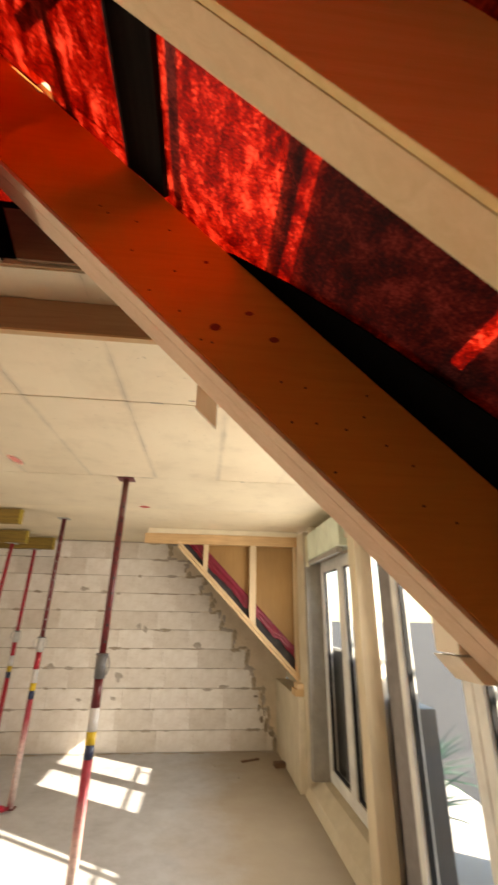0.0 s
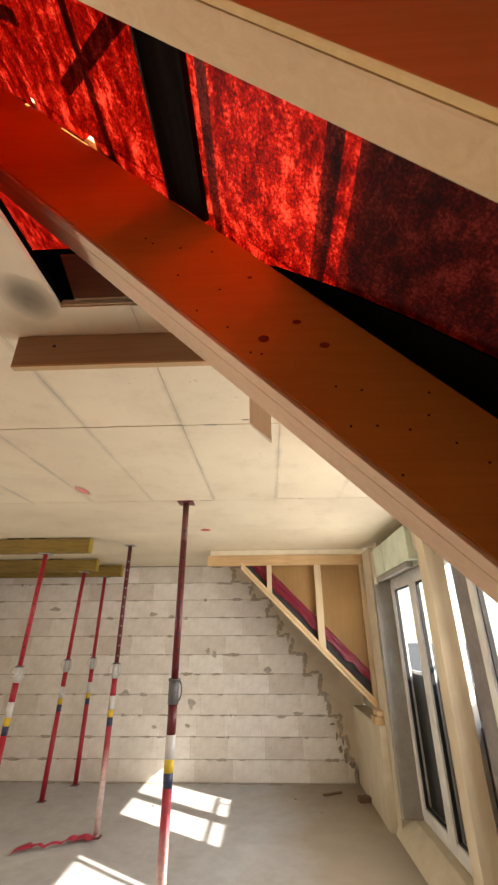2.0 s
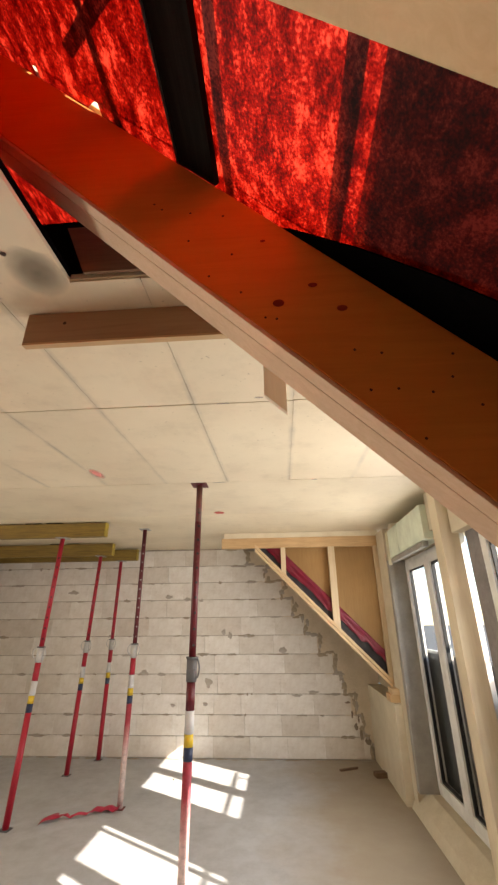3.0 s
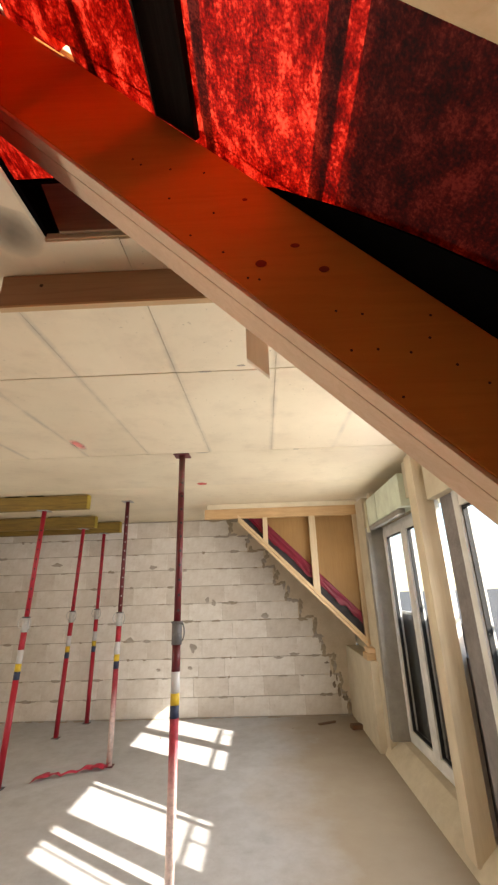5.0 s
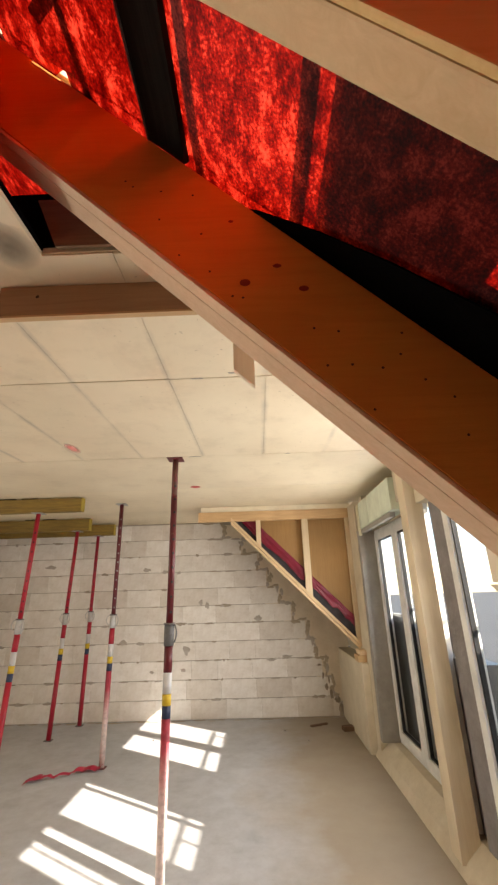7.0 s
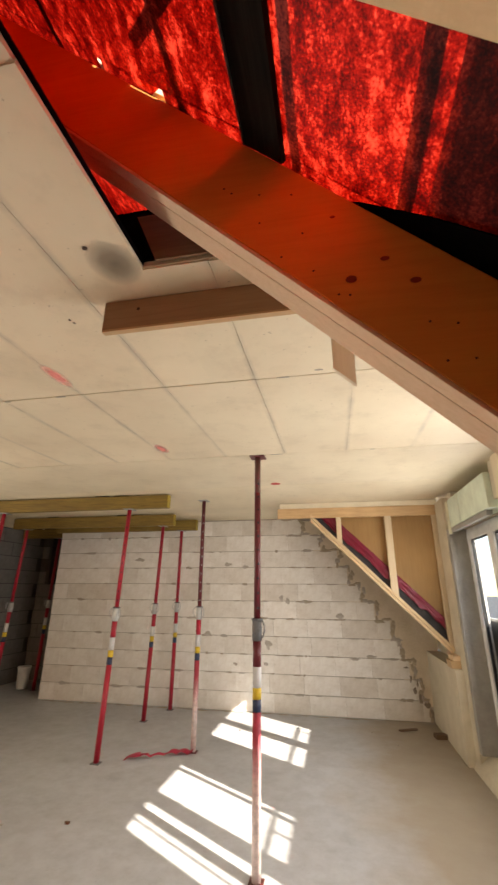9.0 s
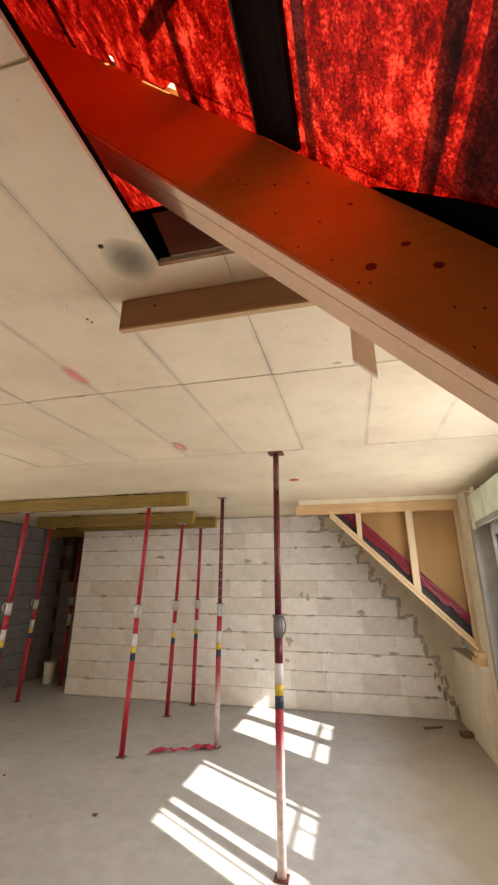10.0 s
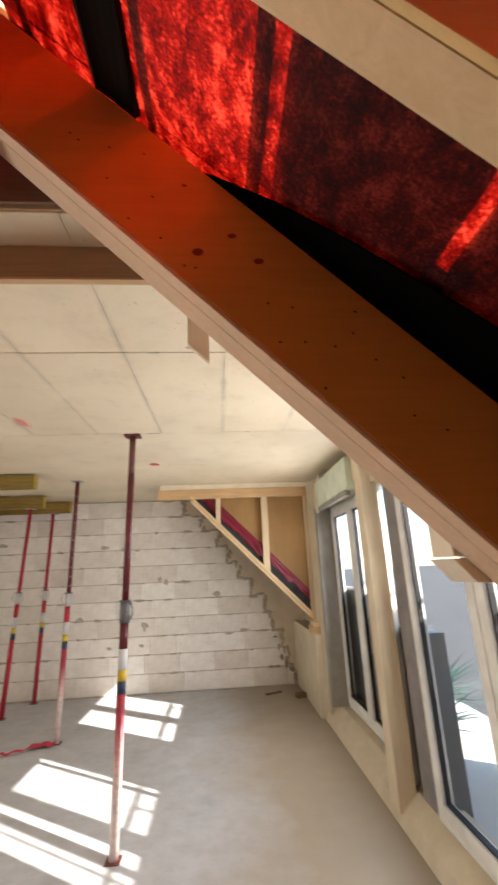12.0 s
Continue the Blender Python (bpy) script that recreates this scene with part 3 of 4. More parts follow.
part("underlay", sheet(-2.6, 1.3, -2.2, 1.185, MEM, sag=0.012), REDMEM, roof, "sunlit red woven roof underlay")
for x0, x1 in ((-2.6, -0.884), (-0.870, -0.738), (-0.645, 1.3)):
    part("underlay_lap", sheet(x0, x1, 1.18, 1.335, MEM + 0.002, nx=8, ny=3, sag=0.008), REDMEM, roof)
part("underlay", sheet(-2.6, -0.62, 1.336, 7.56, MEM, sag=0.012, seed=3), REDMEM, roof, "sunlit red woven roof underlay")
part("underlay", sheet(-0.6, 1.3, 6.10, 7.56, MEM, sag=0.0, seed=5), REDMEM, roof)


def slope_bar(x0, x1, y0, y1, s0, s1):
    """A bar along y lying in the roof slope between two heights."""
    return prism([(x0, s0 - x0), (x1, s0 - x1), (x1 + (s1 - s0) / 2, s1 - x1 - (s1 - s0) / 2), (x0 + (s1 - s0) / 2, s1 - x0 - (s1 - s0) / 2)], y0, y1, 0)


# lighter strip in place of light on the board's side
part("purlin_edge", slope_bar(-0.4035, -0.399, -2.2, 1.196, 2.341, 2.366), GREYFELT, roof, "grey strip for the lit side of the dark board")


def strap(a, b, w):
    """A lath laid askew across the battens, from a to b in x and y."""
    d = (Vector(b) - Vector(a)).normalized() * w
    bm = bmesh.new()
    quad = [(a[0] - d.y, a[1] + d.x), (b[0] - d.y, b[1] + d.x), (b[0] + d.y, b[1] - d.x), (a[0] + d.y, a[1] - d.x)]
    lo = [bm.verts.new((x, y, 2.407 - x)) for x, y in quad]
    hi = [bm.verts.new((x + 0.005, y, 2.417 - x)) for x, y in quad]
    bm.faces.new(lo)
    bm.faces.new(hi[::-1])
    for i in range(4):
        bm.faces.new((lo[i], hi[i], hi[(i + 1) % 4], lo[(i + 1) % 4]))
    bmesh.ops.recalc_face_normals(bm, faces=list(bm.faces))
    return bm


part("purlin", slope_bar(-0.398, -0.303, -2.2, 1.196, 2.345, 2.366), DARKWOOD, roof, "near-black board along the slope")
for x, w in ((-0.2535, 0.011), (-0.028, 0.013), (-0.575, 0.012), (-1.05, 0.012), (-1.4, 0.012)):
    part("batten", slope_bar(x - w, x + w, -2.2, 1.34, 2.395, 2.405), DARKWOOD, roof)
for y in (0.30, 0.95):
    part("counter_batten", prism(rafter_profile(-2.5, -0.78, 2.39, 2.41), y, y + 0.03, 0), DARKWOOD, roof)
part("strap", strap((-0.67, 1.07), (-0.40, 0.83), 0.016), DARKWOOD, roof)
# unseen sheets added above the underlay to keep the sun off it
part("shade_sheet", sheet(0.010, 0.267, 0.42, 1.335, 2.400, nx=2, ny=2), THINSHADE, roof, "unseen outer sheet added to shade the underlay")
part("shade_sheet", sheet(0.284, 1.3, 0.42, 1.335, 2.400, nx=2, ny=2), THINSHADE, roof)
part("shade_sheet", sheet(0.255, 0.31, 1.034, 1.335, 2.404, nx=2, ny=2), SHADEBLACK, roof)
part("shade_sheet", sheet(-0.6, 1.3, 6.10, 7.56, 2.404, nx=2, ny=2), SHADEBLACK, roof)
part("shade_sheet", sheet(1.0, 1.3, 5.935, 6.098, 2.404, nx=2, ny=2), SHADEBLACK, roof)
part("shade_sheet", sheet(-2.6, -0.6, 2.6, 7.56, 2.40, nx=2, ny=2), SHADEBLACK, roof)


def shade_wedge():
    """Black sheet standing in for shade along the rafter, widening down the slope."""
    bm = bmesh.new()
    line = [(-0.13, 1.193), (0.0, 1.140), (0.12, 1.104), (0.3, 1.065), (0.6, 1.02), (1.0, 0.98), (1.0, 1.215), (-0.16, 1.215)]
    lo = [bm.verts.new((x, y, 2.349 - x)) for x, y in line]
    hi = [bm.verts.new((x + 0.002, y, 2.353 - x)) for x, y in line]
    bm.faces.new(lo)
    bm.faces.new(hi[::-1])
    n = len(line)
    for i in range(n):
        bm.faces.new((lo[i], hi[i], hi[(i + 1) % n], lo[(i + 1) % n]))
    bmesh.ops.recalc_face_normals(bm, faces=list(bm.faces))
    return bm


part("lath_block", prism(rafter_profile(-0.95, -0.55, 2.385, 2.45), 1.212, 1.30, 0.003), PINE_PALE, roof, "sunlit pale lath block")
flap = bmesh.new()
tri = [flap.verts.new((x, y, MEM + 0.003 - x)) for x, y in ((-0.742, 1.186), (-0.742, 1.30), (-0.70, 1.225), (-0.655, 1.186))]
flap.faces.new(tri)
part("underlay_flap", flap, REDMEM, roof, "torn corner of the underlay")
# shade under the roof, laid on as a black wedge
part("shade_lap", shade_wedge(), SHADEBLACK, roof, "black sheet in place of shade along the rafter")

part("near_cheek", prism([(-0.6, 2.97), (1.3, 1.07), (1.3, 2.8), (-0.6, 3.0)], 1.337, 1.357, 0), BOARD, roof, "board cheek between roof and dormer")

# Slab edge: trimmer beam with its shade coloured in, and brown board in the opening
trimmer = thing("trimmer_beam", box(-1.05, 0.1, 1.47, 1.56, 2.822, 2.90), SHADEBLACK, "timber trimmer above the slab opening, coloured black for its shade", "beam", kind="structure")
# the edge's shadow line, made as a black strip
edge_bm = bmesh.new()
for v in box_bm(edge_bm, -0.7752, -0.7715, -0.4, 1.424, 0.015, 0.034):
    v.co.z += ceil_z(v.co.y)
slab_edge = thing("slab_edge_strip", edge_bm, SHADEBLACK, "black strip in place of the shadow line along the slab edge", "strip", kind="structure")
upstand = base("upstand_board", (0, 1.40, 0), "brown formwork board on the slab edge with a black sheet for shadow behind", "board", kind="structure")
part("board", prism([(-0.722, 2.612), (0.2, 2.612), (0.2, 2.80), (-0.80, 2.80)], 0, 0.010, 0.002), UPBOARD, upstand)
# black sheet that draws the shadow beside the board
part("shadow_backing", box(-0.90, 0.2, 0.012, 0.022, 2.63, 2.84, 0), SHADEBLACK, upstand)

# ---- dormer: cheek frame, posts, windows ----
CHEEK = 5.97
cheek = base("dormer_cheek", (0, CHEEK, 0), "pine stud frame of the dormer cheek, with brown sheathing and red film behind", "stud frame", kind="structure")
part("top_plate", box(-0.93, 1.06, -0.03, 0.03, 2.527, 2.652), PINE_X, cheek)
part("packing_board", box(-0.90, 1.06, -0.02, 0.02, 2.654, ceil_z(CHEEK) - 0.004), PACKING, cheek, "cream packing board under the slab")
part("rafter_piece", prism(rafter_profile(-0.5, 1.06, 2.03, 2.075), -0.035, 0.035, 0.003), PINE_PALE, cheek)
part("rafter_lath", prism(rafter_profile(-0.5, 1.02, 1.985, 2.027), -0.02, 0.05, 0.003), PINE_PALE, cheek)
part("stud", box(-0.175, -0.115, -0.03, 0.03, 2.2, 2.53), PINE_Z, cheek)
part("stud", box(0.42, 0.50, -0.03, 0.03, 1.58, 2.53), PINE_Z, cheek)
part("stud", box(0.985, 1.06, -0.03, 0.03, 1.02, 2.53), PINE_Z, cheek)
part("sheathing", prism([(-0.35, 2.55), (1.1, 2.55), (1.1, 1.15), (0.8, 1.4)], 0.09, 0.11, 0), SHUTTER_PLY, cheek, "brown sheathing board")


def crumpled_film(x0, x1, s0, s1):
    """A loose strip of film along the slope with a ragged lower edge and folds."""
    bm = bmesh.new()
    nx, ns = 60, 8
    grid = []
    for i in range(nx + 1):
        x = x0 + (x1 - x0) * i / nx
        lo = s0 + 0.07 * i / nx - 0.02 + 0.05 * noise.noise((x * 4.0, 3.0, 0)) + 0.03 * noise.noise((x * 13.0, 9.0, 0))
        row = []
        for j in range(ns + 1):
            u = j / ns
            s = lo + (s1 - lo) * u
            d = 0.022 * noise.noise((x * 9.0 + u * 2.0, u * 4.0, 1.0)) * (1 - u * 0.6)
            row.append(bm.verts.new((x, d - 0.012, s - x)))
        grid.append(row)
    for a, b in zip(grid, grid[1:]):
        for j in range(ns):
            bm.faces.new((a[j], b[j], b[j + 1], a[j + 1]))
    ex = bmesh.ops.extrude_face_region(bm, geom=list(bm.faces))
    for v in ex["geom"]:
        if isinstance(v, bmesh.types.BMVert):
            v.co.y += 0.003
    bmesh.ops.recalc_face_normals(bm, faces=list(bm.faces))
    return bm


film = part("film", crumpled_film(-0.45, 1.06, 2.16, 2.335), REDFILM, cheek, "crumpled dark red film")
film.location = (0, 0.05, 0)
part("felt", prism(rafter_profile(-0.45, 1.06, 2.075, 2.25), 0.076, 0.086, 0), GREYFELT, cheek, "grey-black felt")

low_wall = thing("low_wall", box(0.95, 1.2, 5.7, 7.199, 0, 0.86, 0.01), CREAM, "low cream plastered wall under the slope", "wall", kind="structure")
ledge_low = thing("ledge_board", box(0.955, 1.12, 5.74, 5.95, 0.935, 0.985), PINE_PALE, "short pale pine offcut lying on the ledge board", "board", kind="structure")
ledge = thing("ledge_board", box(0.93, 1.12, 5.75, 5.95, 0.862, 0.933), PINE_X, "short pine ledge board on the low wall", "board", kind="structure")
side_wall = thing("window_side_wall", box(1.03, 1.3, 5.562, 5.93, 0, 2.66, 0.004), CREAM, "cream boarded strip beside the window", "wall", kind="structure")

post = base("window_post", (0, 0, 0), "pale cream corner post between the two windows", "post", kind="structure")
part("post", box(1.0, 1.130, 3.69, 3.80, 0.06, 2.63, 0.003), POSTWOOD, post)
part("side_board", box(1.003, 1.10, 3.803, 3.85, 0.06, 2.63, 0.003), POSTWOOD, post)
pier_inner = thing("window_pier", box(1.134, 1.20, 3.78, 4.035, 0.0, 2.35, 0.003), PVC, "white covering strip on the pier between the windows", "pier", kind="structure")
jamb_far = thing("window_jamb", box(1.035, 1.28, 5.472, 5.56, 0.172, 2.29, 0.004), GREYJAMB, "grey rendered window jamb", "jamb", kind="structure")
# strip added behind the jamb to keep a sun streak off the post
sun_block = thing("window_sun_block", box(1.165, 1.19, 3.56, 3.652, 0.172, 2.35, 0.003), PVC, "white strip added beside the window to block a streak of sun", "strip", kind="structure")
jamb_near = thing("window_jamb", box(1.135, 1.16, 3.372, 3.60, 0.172, 2.35, 0.004), JAMBSHADE, "grey rendered window jamb", "jamb", kind="structure")
curb = thing("window_curb", prism([(0.992, 0.0), (1.32, 0.0), (1.32, 0.17), (1.14, 0.17), (1.03, 0.075)], 1.905, 5.69, 0.008), CREAM, "low cream rendered curb under the windows", "curb", kind="structure")
lintel_mid = thing("lintel", box(1.09, 1.32, 3.66, 4.17, 2.36, 2.69, 0.004), CREAM, "cream lintel between the windows", "lintel", kind="structure")
shutter_back = thing("wall_above_window", box(1.29, 1.32, 4.172, 5.56, 2.331, 2.71, 0.003), CREAM, "cream wall above the window", "wall", kind="structure")
shutter_side = thing("wall_beside_box", box(1.10, 1.285, 5.43, 5.56, 2.331, 2.70, 0.003), CREAM, "cream wall strip beside the shutter box", "wall", kind="structure")
eaves_wall = thing("eaves_wall", box(1.13, 1.2, 5.935, 7.56, 0.862, 1.26, 0.003), CREAM, "cream wall up to the eaves", "wall", kind="structure")
lintel_head = thing("window_head", box(1.195, 1.32, 3.66, 5.56, 2.283, 2.329, 0.004), CREAM, "cream window head", "lintel", kind="structure")
lintel = thing("lintel", box(1.06, 1.32, 1.5, 3.64, 2.24, 2.64, 0.004), CREAM, "cream lintel over the window", "lintel", kind="structure")
near_fill = thing("wall_beside_window", box(1.02, 1.3, 1.35, 1.9, 0, 2.64, 0.0), CREAM, "cream plastered wall strip", "wall", kind="structure")

WX = 1.12


def window(name, y0, y1, z0, z1, mull, label, wx=WX):
    """A white plastic two-sash window whose face stands at wx, looking into the room."""
    ob = base(name, (wx, (y0 + y1) / 2, z0), label, "window", "dormer windows", "structure")
    c = (y0 + y1) / 2
    h = z1 - z0
    a, b = y0 - c, y1 - c
    f = 0.06
    part("window_frame", box(0, 0.07, a, a + f, 0, h, 0.004), PVC, ob)
    part("window_frame", box(0, 0.07, b - f, b, 0, h, 0.004), PVC, ob)
    part("window_frame", box(0.001, 0.07, a + f, b - f, 0, f, 0.004), PVC, ob)
    part("window_frame", box(0.001, 0.07, a + f, b - f, h - f, h, 0.004), PVC, ob)
    m = mull - c
    for s0, s1 in ((a + f * 0.7, m - 0.004), (m + 0.004, b - f * 0.7)):
        sash = part("sash", box(-0.018, 0.05, s0, s0 + 0.075, 0.045, h - 0.045, 0.006), PVC, ob)
        part("sash_stile", box(-0.018, 0.05, s1 - 0.075, s1, 0.045, h - 0.045, 0.006), PVC, sash)
        part("sash_rail", box(-0.016, 0.05, s0 + 0.075, s1 - 0.075, 0.045, 0.12, 0.006), PVC, sash)
        part("sash_rail", box(-0.016, 0.05, s0 + 0.075, s1 - 0.075, h - 0.12, h - 0.045, 0.006), PVC, sash)
        g0, g1 = s0 + 0.075, s1 - 0.075
        for q in ((g0, g0 + 0.012, 0.12, h - 0.12), (g1 - 0.012, g1, 0.12, h - 0.12), (g0 + 0.012, g1 - 0.012, 0.12, 0.132), (g0 + 0.012, g1 - 0.012, h - 0.132, h - 0.12)):
            part("gasket", box(0.0, 0.03, q[0], q[1], q[2], q[3], 0), GASKET, sash)
        pane = part("pane", box(0.012, 0.018, g0 + 0.002, g1 - 0.002, 0.122, h - 0.122, 0), GLASS, sash)
        pane.visible_shadow = False
    return ob


window_1 = window("window_1", 3.995, 5.47, 0.175, 2.28, 4.72, "white plastic double window with black gaskets", 1.215)
window_2 = window("window_2", 1.91, 3.37, 0.175, 2.24, 2.55, "white plastic double window near the camera with black gaskets")

shutter_box = base("shutter_box", (1.0, 4.97, 2.295), "pale green shutter box over the window with foam seams", "shutter box", kind="structure")
part("case", box(0.04, 0.28, -0.79, 0.02, 0, 0.30, 0.01), BOXMINT, shutter_box)
part("case", box(0.04, 0.28, 0.034, 0.42, 0, 0.30, 0.01), BOXMINT, shutter_box)
part("foam_seam", box(0.022, 0.06, 0.42, 0.462, -0.07, 0.29, 0.018), FOAM, shutter_box)
part("foam_seam", box(0.045, 0.10, -0.7, 0.42, -0.05, -0.002, 0.01), GREYJAMB, shutter_box)

# ---- outside ----
ground = thing("ground", box(1.3, 400, -300, 400, -3.4, -3.2, 0), ASPHALT, "grey ground far below the windows", "ground", kind="structure")
terrace = thing("terrace", box(1.3, 2.9, 0.5, 12.0, -0.3, -0.12, 0.01), PALE, "pale sunlit terrace outside the windows", "terrace", kind="structure")
pier = thing("outer_pier_board", box(1.195, 1.37, 3.45, 4.0, -0.12, 1.16, 0.004), RAILGREY, "dark grey board on the outer pier", "board", kind="structure")
# unseen shadow caster: wall and rail added to trim the floor's sun patches
parapet = base("parapet", (2.5, 0, 0), "unseen wall and rail added to shape the sun patches on the floor", "parapet", kind="structure")
part("wall", box(0, 0.12, 0.5, 4.45, -0.12, 2.226, 0.004), HOUSE, parapet)
part("rail", box(0.01, 0.035, 0.5, 4.45, 2.33, 2.355, 0.004), STEEL, parapet)
for y in (0.8, 2.0, 3.2, 4.3):
    part("rail_post", box(0.012, 0.032, y, y + 0.02, 2.226, 2.33, 0), STEEL, parapet)


def spiky_plant(place, n, size, seed):
    """A rosette of long pointed bluish leaves on a short stem in a pot."""
    r = random.Random(seed)
    ob = base("potted_plant", place, "bluish green spiky plant in a pale pot on the terrace", "plant", "terrace plants")
    bm = tube(0.13, 0.0, 0.26, 16)
    for v in bm.verts:
        if v.co.z > 0.2:
            v.co.x *= 1.2
            v.co.y *= 1.2
    part("pot", bm, PALE, ob)
    bm = bmesh.new()
    for _ in range(n):
        a, lift, ln = r.uniform(0, math.tau), r.uniform(0.25, 1.3), size * r.uniform(0.6, 1.0)
        d = Vector((math.cos(a), math.sin(a), 0))
        sidev = Vector((-d.y, d.x, 0))
        prev = None
        for kk in range(6):
            u = kk / 5
            p = d * ln * u * math.cos(lift) + Vector((0, 0, 0.26 + ln * (u * math.sin(lift) - 0.25 * u * u)))
            w = 0.035 * (1 - u) * (0.6 + u) + 0.002
            cur = (bm.verts.new(p - sidev * w), bm.verts.new(p + Vector((0, 0, -0.012 * (1 - u)))), bm.verts.new(p + sidev * w))
            if prev:
                bm.faces.new((prev[0], cur[0], cur[1], prev[1]))
                bm.faces.new((prev[1], cur[1], cur[2], prev[2]))
            prev = cur
    part("leaves", bm, LEAF, ob, "pointed bluish leaves")
    return ob


spiky_plant((1.75, 4.75, -0.12), 46, 0.75, 3)
spiky_plant((2.2, 5.6, -0.12), 46, 0.9, 5)


for x, y, r in ((1.42, 2.965, 0.025), (1.42, 2.10, 0.03), (1.42, 2.0, 0.011)):
    pole = thing("scaffold_pole", tube(r, -0.12, 2.75, 16), DULLSTEEL, "grey steel pole standing outside the window", "pole", "poles outside the window")
    pole.location = (x, y, 0)

balustrade = base("balustrade", (1.33, 0, -0.12), "dark grey balcony balustrade outside the far window", "balustrade", kind="structure")
for k in range(4):
    part("panel", box(0, 0.02, 4.05 + 0.59 * k, 4.63 + 0.59 * k, 0, 1.47, 0.003), RAILGREY, balustrade)
part("handrail", box(-0.01, 0.03, 4.05, 6.4, 1.472, 1.50, 0.004), STEEL, balustrade)

# ---- temporary board, hanger and timber block ----
bboard = base("ceiling_board", (0, 1.556, 0), "brown formwork board left hanging under the slab", "board")
part("board", box(-0.975, 0.6, 0, 0.024, 2.492, 2.606, 0.003), BOARD, bboard)
part("batten_edge", box(-0.972, 0.6, -0.004, 0.020, 2.482, 2.490, 0.002), PINE_X, bboard)
part("nail_hole", slope_disc(-0.845, 2.562 - 0.845, 0.006, -0.002), NAIL, bboard)

hanger = thing("hanger_board", prism([(-0.205, 2.222), (-0.146, 2.165), (-0.146, 2.604), (-0.205, 2.604)], 1.478, 1.496, 0.002), GREYWOOD, "short grey-brown hanger board with a slanted end", "board")
block_end = base("timber_block", (0, 1.33, 0), "sawn timber block with a pale lower board fixed behind the rafter", "timber block")
part("upper_block", prism([(0.352, 1.638), (0.62, 1.638), (0.62, 1.66), (0.352, 1.80)], 0, 0.09, 0.003), GREYWOOD, block_end)
part("lower_board", prism([(0.349, 1.634), (0.392, 1.585), (0.64, 1.572), (0.64, 1.634)], -0.002, 0.10, 0.003), GREYWOOD, block_end)

# ---- steel props ----


def prop(base_xy, top_xyz, hi, label, big=False, dusty=False):
    """An adjustable steel prop: base plate, coloured outer tube, collar with handle, drilled inner tube, head plate."""
    bx, by = base_xy
    tx, ty, tz = top_xyz
    axis = Vector((tx - bx, ty - by, tz))
    L = axis.length
    ob = base("steel_prop", (bx, by, 0), label, "steel prop", "steel props under the ceiling")
    ob.rotation_mode = 'QUATERNION'
    ob.rotation_quaternion = Vector((0, 0, 1)).rotation_difference(axis)
    R, r = 0.0285, 0.0235
    part("base_plate", box(-0.045, 0.045, -0.045, 0.045, 0.001, 0.007, 0.002), RUSTY if dusty else DULLSTEEL, ob)
    low = SUNDUSTED if dusty else RED
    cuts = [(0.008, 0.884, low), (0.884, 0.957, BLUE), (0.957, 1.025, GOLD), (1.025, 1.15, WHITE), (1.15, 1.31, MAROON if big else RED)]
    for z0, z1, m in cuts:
        part("outer_tube" if m in (SUNDUSTED, RED, MAROON) else "colour_band", tube(R if m in (SUNDUSTED, RED, MAROON) else R + 0.0006, z0 * hi, z1 * hi), m, ob)
    c0, c1 = 1.31 * hi, 1.455 * hi
    collar = part("collar", tube(R + 0.006, c0, c1), DULLSTEEL if big else ZINC, ob, "grey steel collar")
    part("collar_ring", tube(R + 0.012, c1 - 0.012, c1), DULLSTEEL, collar)
    # bent wire handles
    reach = 0.044 if big else 0.052
    for side in ((1,) if big else (1, -1)):
        cu = bpy.data.curves.new("handle", 'CURVE')
        cu.dimensions = '3D'
        cu.bevel_depth = 0.005
        cu.bevel_resolution = 2
        sp = cu.splines.new('BEZIER')
        sp.bezier_points.add(3)
        lift = 0.02 if side > 0 else 0.035
        for bp, co in zip(sp.bezier_points, ((0.03, -0.01, c1 - 0.01), (reach, -0.02, c1 - 0.02), (reach, -0.02, c0 + lift + 0.01), (0.03, -0.01, c0 + lift))):
            bp.co = (co[0] * side, co[1], co[2])
            bp.handle_left_type = bp.handle_right_type = 'AUTO'
        tmp = new("wire", cu)
        me = bpy.data.meshes.new_from_object(tmp.evaluated_get(bpy.context.evaluated_depsgraph_get()))
        bpy.data.objects.remove(tmp)
        me.materials.clear()
        me.materials.append(DULLSTEEL if big else ZINC)
        hd = new("wire_handle", me)
        hd.parent = collar
    if big:
        part("inner_tube", tube(r, c1, L - 0.30), MAROON, ob)
        part("inner_tube", tube(r - 0.0005, L - 0.30, L - 0.008), RUSTY, ob, "rusty end of the tube")
    else:
        part("inner_tube", tube(r, c1, L - 0.008), MAROON if dusty else RED, ob)
    n = int((L - c1 - 0.1) / 0.1)
    for i in range(n):
        bm = bmesh.new()
        bmesh.ops.create_circle(bm, cap_ends=True, segments=10, radius=0.009)
        bmesh.ops.rotate(bm, cent=(0, 0, 0), matrix=Matrix.Rotation(math.radians(90), 3, 'X'), verts=list(bm.verts))
        bmesh.ops.translate(bm, verts=list(bm.verts), vec=(0.0, -r - 0.0012, c1 + 0.07 + i * 0.1))
        bmesh.ops.rotate(bm, cent=(0, 0, 0), matrix=Matrix.Rotation(math.radians(25), 3, 'Z'), verts=list(bm.verts))
        part("pin_hole", bm, STEEL if dusty and not big else GASKET, ob)
    part("head_plate", box(-0.06, 0.06, -0.06, 0.06, L - 0.008, L, 0.002), STEEL if not big else MAROON, ob)
    return ob


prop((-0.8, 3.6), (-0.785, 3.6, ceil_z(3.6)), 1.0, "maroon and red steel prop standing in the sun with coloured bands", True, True)
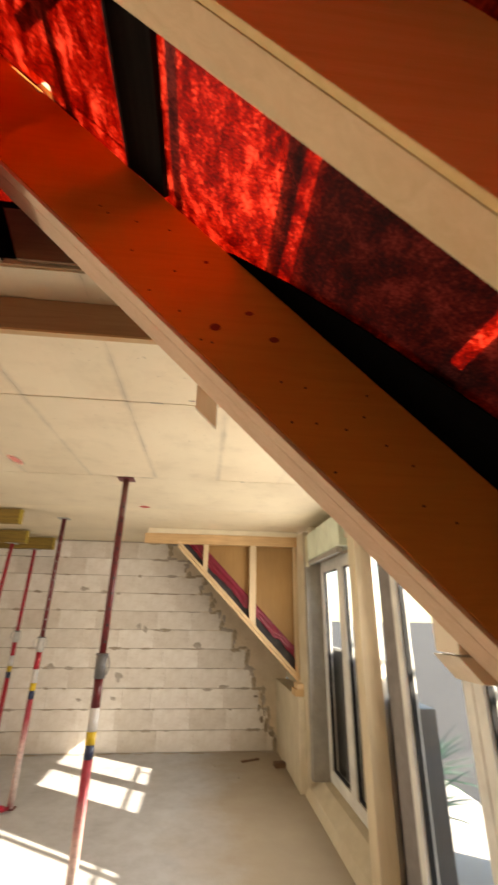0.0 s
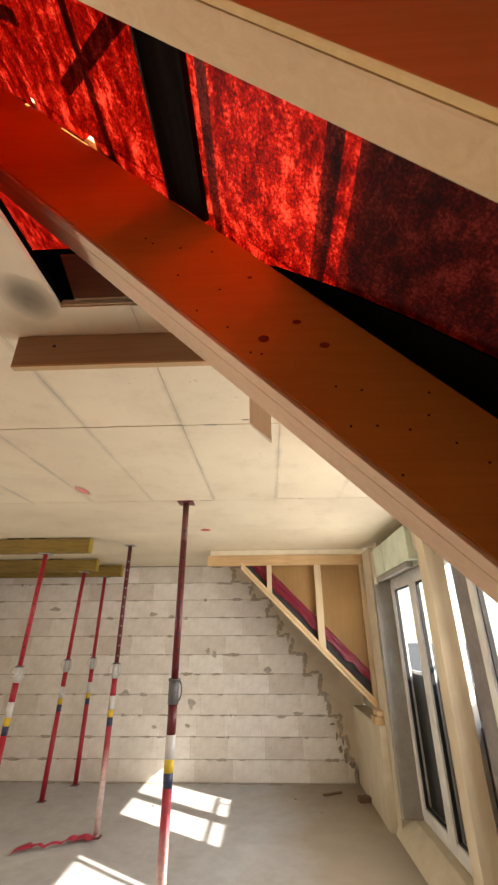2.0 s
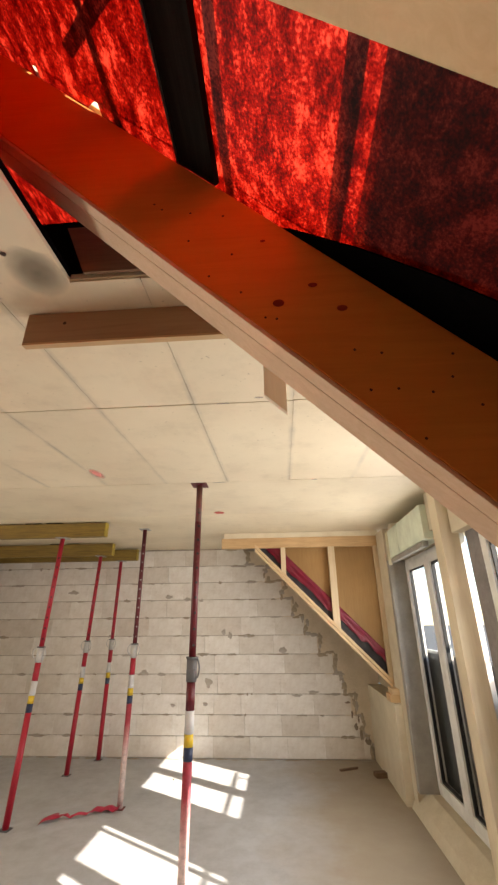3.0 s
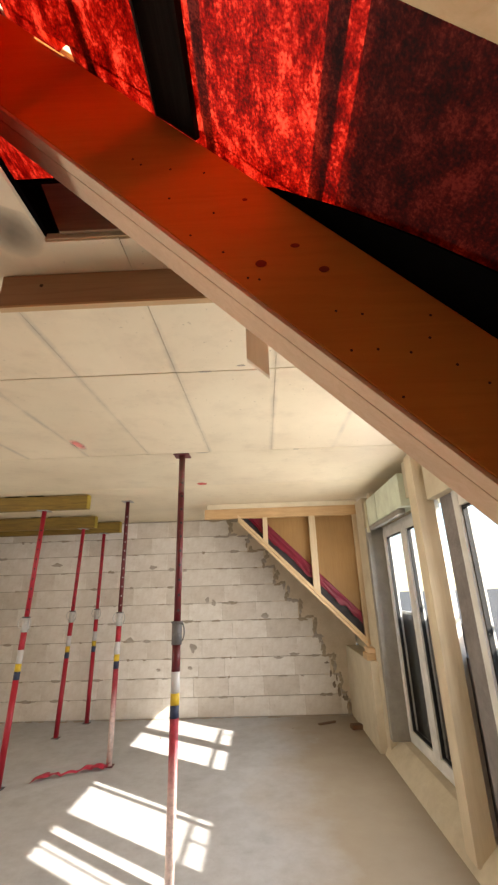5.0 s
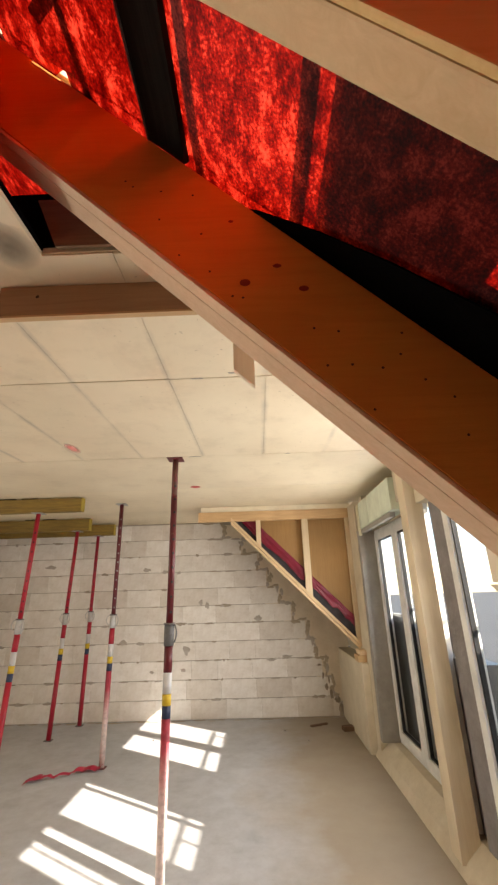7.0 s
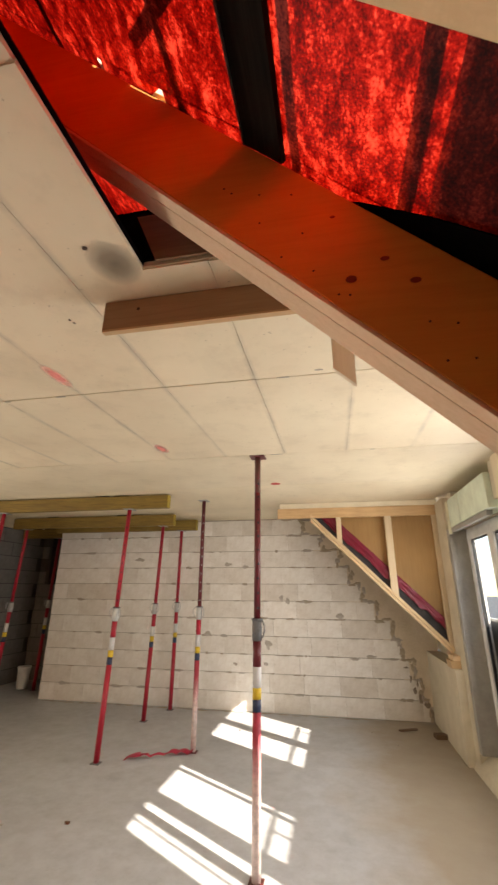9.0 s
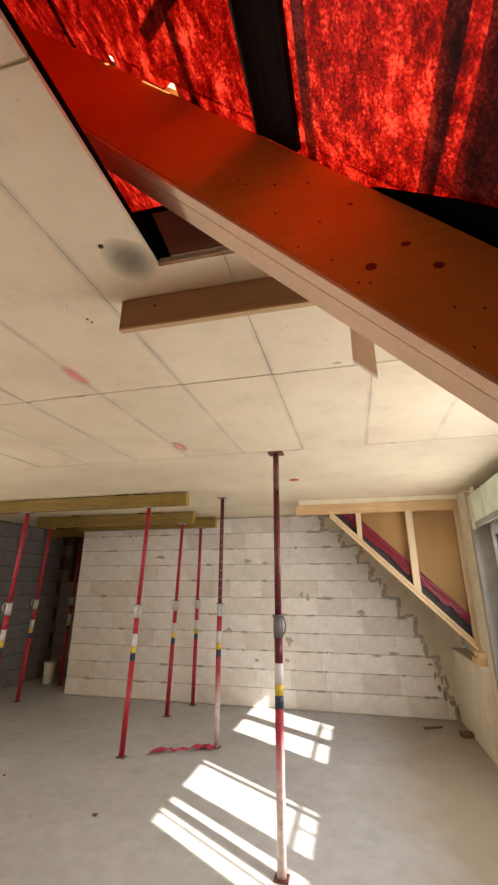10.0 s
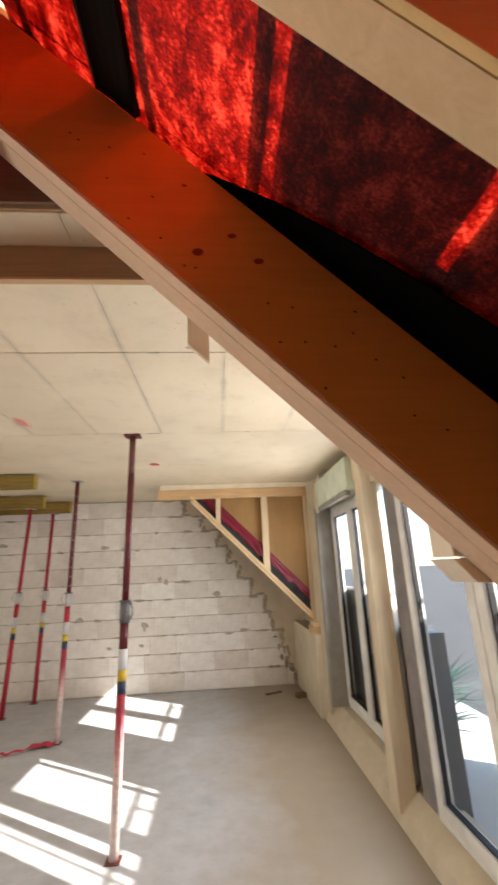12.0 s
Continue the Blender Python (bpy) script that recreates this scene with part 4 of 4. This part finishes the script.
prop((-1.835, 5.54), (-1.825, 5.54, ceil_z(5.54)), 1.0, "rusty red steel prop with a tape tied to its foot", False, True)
for (bx, by), tx, ty in (((-2.684, 5.048), -2.595, 5.05), ((-4.40, 5.05), -4.31, 5.05), ((-2.82, 6.454), -2.735, 6.45), ((-5.30, 6.60), -5.06, 6.45), ((-2.68, 7.05), -2.64, 7.0), ((-5.40, 7.7), -5.33, 7.7)):
    prop((bx, by), (tx, ty, 2.543), 1.0, "red steel prop carrying a yellow formwork beam")


def formwork_beam(x0, x1, y, label):
    top = ceil_z(y) - 0.003
    ob = base("formwork_beam", (0, y, 0), label, "formwork beam", "formwork beams under the ceiling")
    part("beam", box(x0, x1 - 0.012, -0.04, 0.04, 2.545, top - 0.012, 0.004), YELLOW, ob)
    part("painted_end", box(x1 - 0.0115, x1, -0.04, 0.04, 2.545, top - 0.012, 0.004), END_YELLOW, ob, "yellow painted end")
    for x in (x1 - 0.7, x1 - 0.95, x0 + 0.6):
        part("shim", box(x, x + 0.18, -0.03, 0.03, top - 0.011, top, 0.001), DARKWOOD, ob)
    return ob


formwork_beam(-6.1, -2.10, 5.05, "yellow-brown formwork beam propped under the slab")
formwork_beam(-5.3, -2.555, 6.45, "yellow-brown formwork beam propped under the slab")
formwork_beam(-4.9, -2.38, 7.0, "yellow-brown formwork beam close to the block wall")
formwork_beam(-6.1, -4.96, 7.7, "dark formwork beam in the niche")

# ---- floor litter and marks ----


def tape():
    bm = bmesh.new()
    r = random.Random(8)
    pts = []
    for i in range(30):
        u = i / 29
        pts.append((-2.43 + 0.62 * u, 5.19 + 0.33 * u + 0.035 * math.sin(u * 11), 0.012 + 0.022 * abs(math.sin(u * 17)), 0.075 if u < 0.14 else 0.06 if u > 0.62 else 0.022))
    rows = []
    for x, y, z, w in pts:
        rows.append((bm.verts.new((x + r.uniform(-0.006, 0.006), y - w, z)), bm.verts.new((x, y, z + r.uniform(0.006, 0.02))), bm.verts.new((x, y + w, z))))
    for a, b in zip(rows, rows[1:]):
        for i in (0, 1):
            bm.faces.new((a[i], b[i], b[i + 1], a[i + 1]))
    return bm


thing("barrier_tape", tape(), RIBBON, "crumpled red barrier tape lying on the floor", "tape")


def offcut(w, d, h, seed):
    r = random.Random(seed)
    bm = box(-w / 2, w / 2, -d / 2, d / 2, 0.0, h, 0.004)
    for v in bm.verts:
        v.co.x += r.uniform(-0.006, 0.006)
    return bm


o1 = thing("timber_offcut", offcut(0.24, 0.035, 0.02, 1), UPBOARD, "brown timber offcut on the floor by the wall", "offcut")
o1.matrix_basis = pose(0.55, 6.78, 0.001, 0, 0, 25)
o2 = thing("timber_offcut", offcut(0.13, 0.10, 0.05, 2), UPBOARD, "dark brown timber offcut on the floor by the wall", "offcut")
o2.matrix_basis = pose(0.88, 6.55, 0.001, 0, 0, 10)


for k, (x, y, w) in enumerate(((-2.29, 3.97, 0.03), (-2.75, 3.85, 0.018), (-2.9, 3.45, 0.02), (-1.5, 6.35, 0.02), (0.1, 6.6, 0.025), (0.35, 6.2, 0.02), (-3.5, 4.4, 0.02))):
    crumb = thing("mortar_crumb", offcut(w, w * 0.7, w * 0.5, 20 + k), DAB if k % 3 else UPBOARD, "small crumb of mortar on the screed", "crumb", "crumbs on the floor")
    crumb.matrix_basis = pose(x, y, 0.001, 0, 0, 37 * k)


def ceiling_spot(name, x, y, rx, ry, turn, mat, label, category, seed=1, depth=0.002):
    """A thin uneven mark on the slab's underside."""
    r = random.Random(seed)
    bm = bmesh.new()
    ring = []
    for i in range(18):
        a = i / 18 * math.tau
        k = r.uniform(0.82, 1.1)
        px, py = math.cos(a) * rx * k, math.sin(a) * ry * k
        qx, qy = px * math.cos(turn) - py * math.sin(turn), px * math.sin(turn) + py * math.cos(turn)
        ring.append(bm.verts.new((x + qx, y + qy, ceil_z(y + qy) - 0.0035)))
    f = bm.faces.new(ring)
    ex = bmesh.ops.extrude_face_region(bm, geom=[f])
    for v in ex["geom"]:
        if isinstance(v, bmesh.types.BMVert):
            v.co.z += depth
    bmesh.ops.recalc_face_normals(bm, faces=list(bm.faces))
    return thing(name, bm, mat, label, category, kind="structure")


for k, (x, y) in enumerate(((-0.904, 1.308), (-0.95, 0.971), (-1.161, 1.623), (-1.155, 1.645))):
    ceiling_spot("ceiling_anchor_hole", x, y, (0.008, 0.005, 0.004, 0.004)[k], (0.008, 0.005, 0.006, 0.005)[k], 0, NAIL, "dark anchor hole in the concrete slab", "hole", k)
for k, (x, y, rx) in enumerate(((-1.62, 2.245, 0.03), (-0.42, 2.245, 0.035), (-0.62, 3.54, 0.05), (-0.25, 2.20, 0.02), (-1.95, 2.25, 0.02), (0.1, 3.54, 0.02))):
    ceiling_spot("cement_nick", x, y, rx, 0.006, 0.0, MORTAR, "dark nick at a joint of the concrete slab", "nick", 30 + k)
ceiling_spot("red_mark", -0.79, 4.72, 0.055, 0.06, 0, REDMARK, "red round marking on the concrete slab", "mark", 9)
ceiling_spot("pink_mark", -1.497, 2.03, 0.045, 0.13, 0.0, CHALK, "pink sprayed marking on the concrete slab", "mark", 10)
ceiling_spot("pink_mark", -1.455, 3.24, 0.045, 0.13, 0.0, CHALK, "faint pink sprayed marking on the concrete slab", "mark", 11)

bucket = base("bucket", (-5.70, 7.79, 0), "pale plastic bucket standing on the floor in the niche", "bucket")
bm = tube(0.09, 0.0, 0.34, 20)
for v in bm.verts:
    if v.co.z > 0.3:
        v.co.x *= 1.18
        v.co.y *= 1.18
part("body", bm, PVC, bucket)
part("rim", tube(0.112, 0.33, 0.345, 20), PVC, bucket)
# soft shade at the corner of the opening, painted as a dark patch
ceiling_spot("shade_patch", -0.850, 1.385, 0.088, 0.105, -0.3, CORNERSHADE, "soft dark patch painted for the shade on the slab by the opening", "stain", 14)
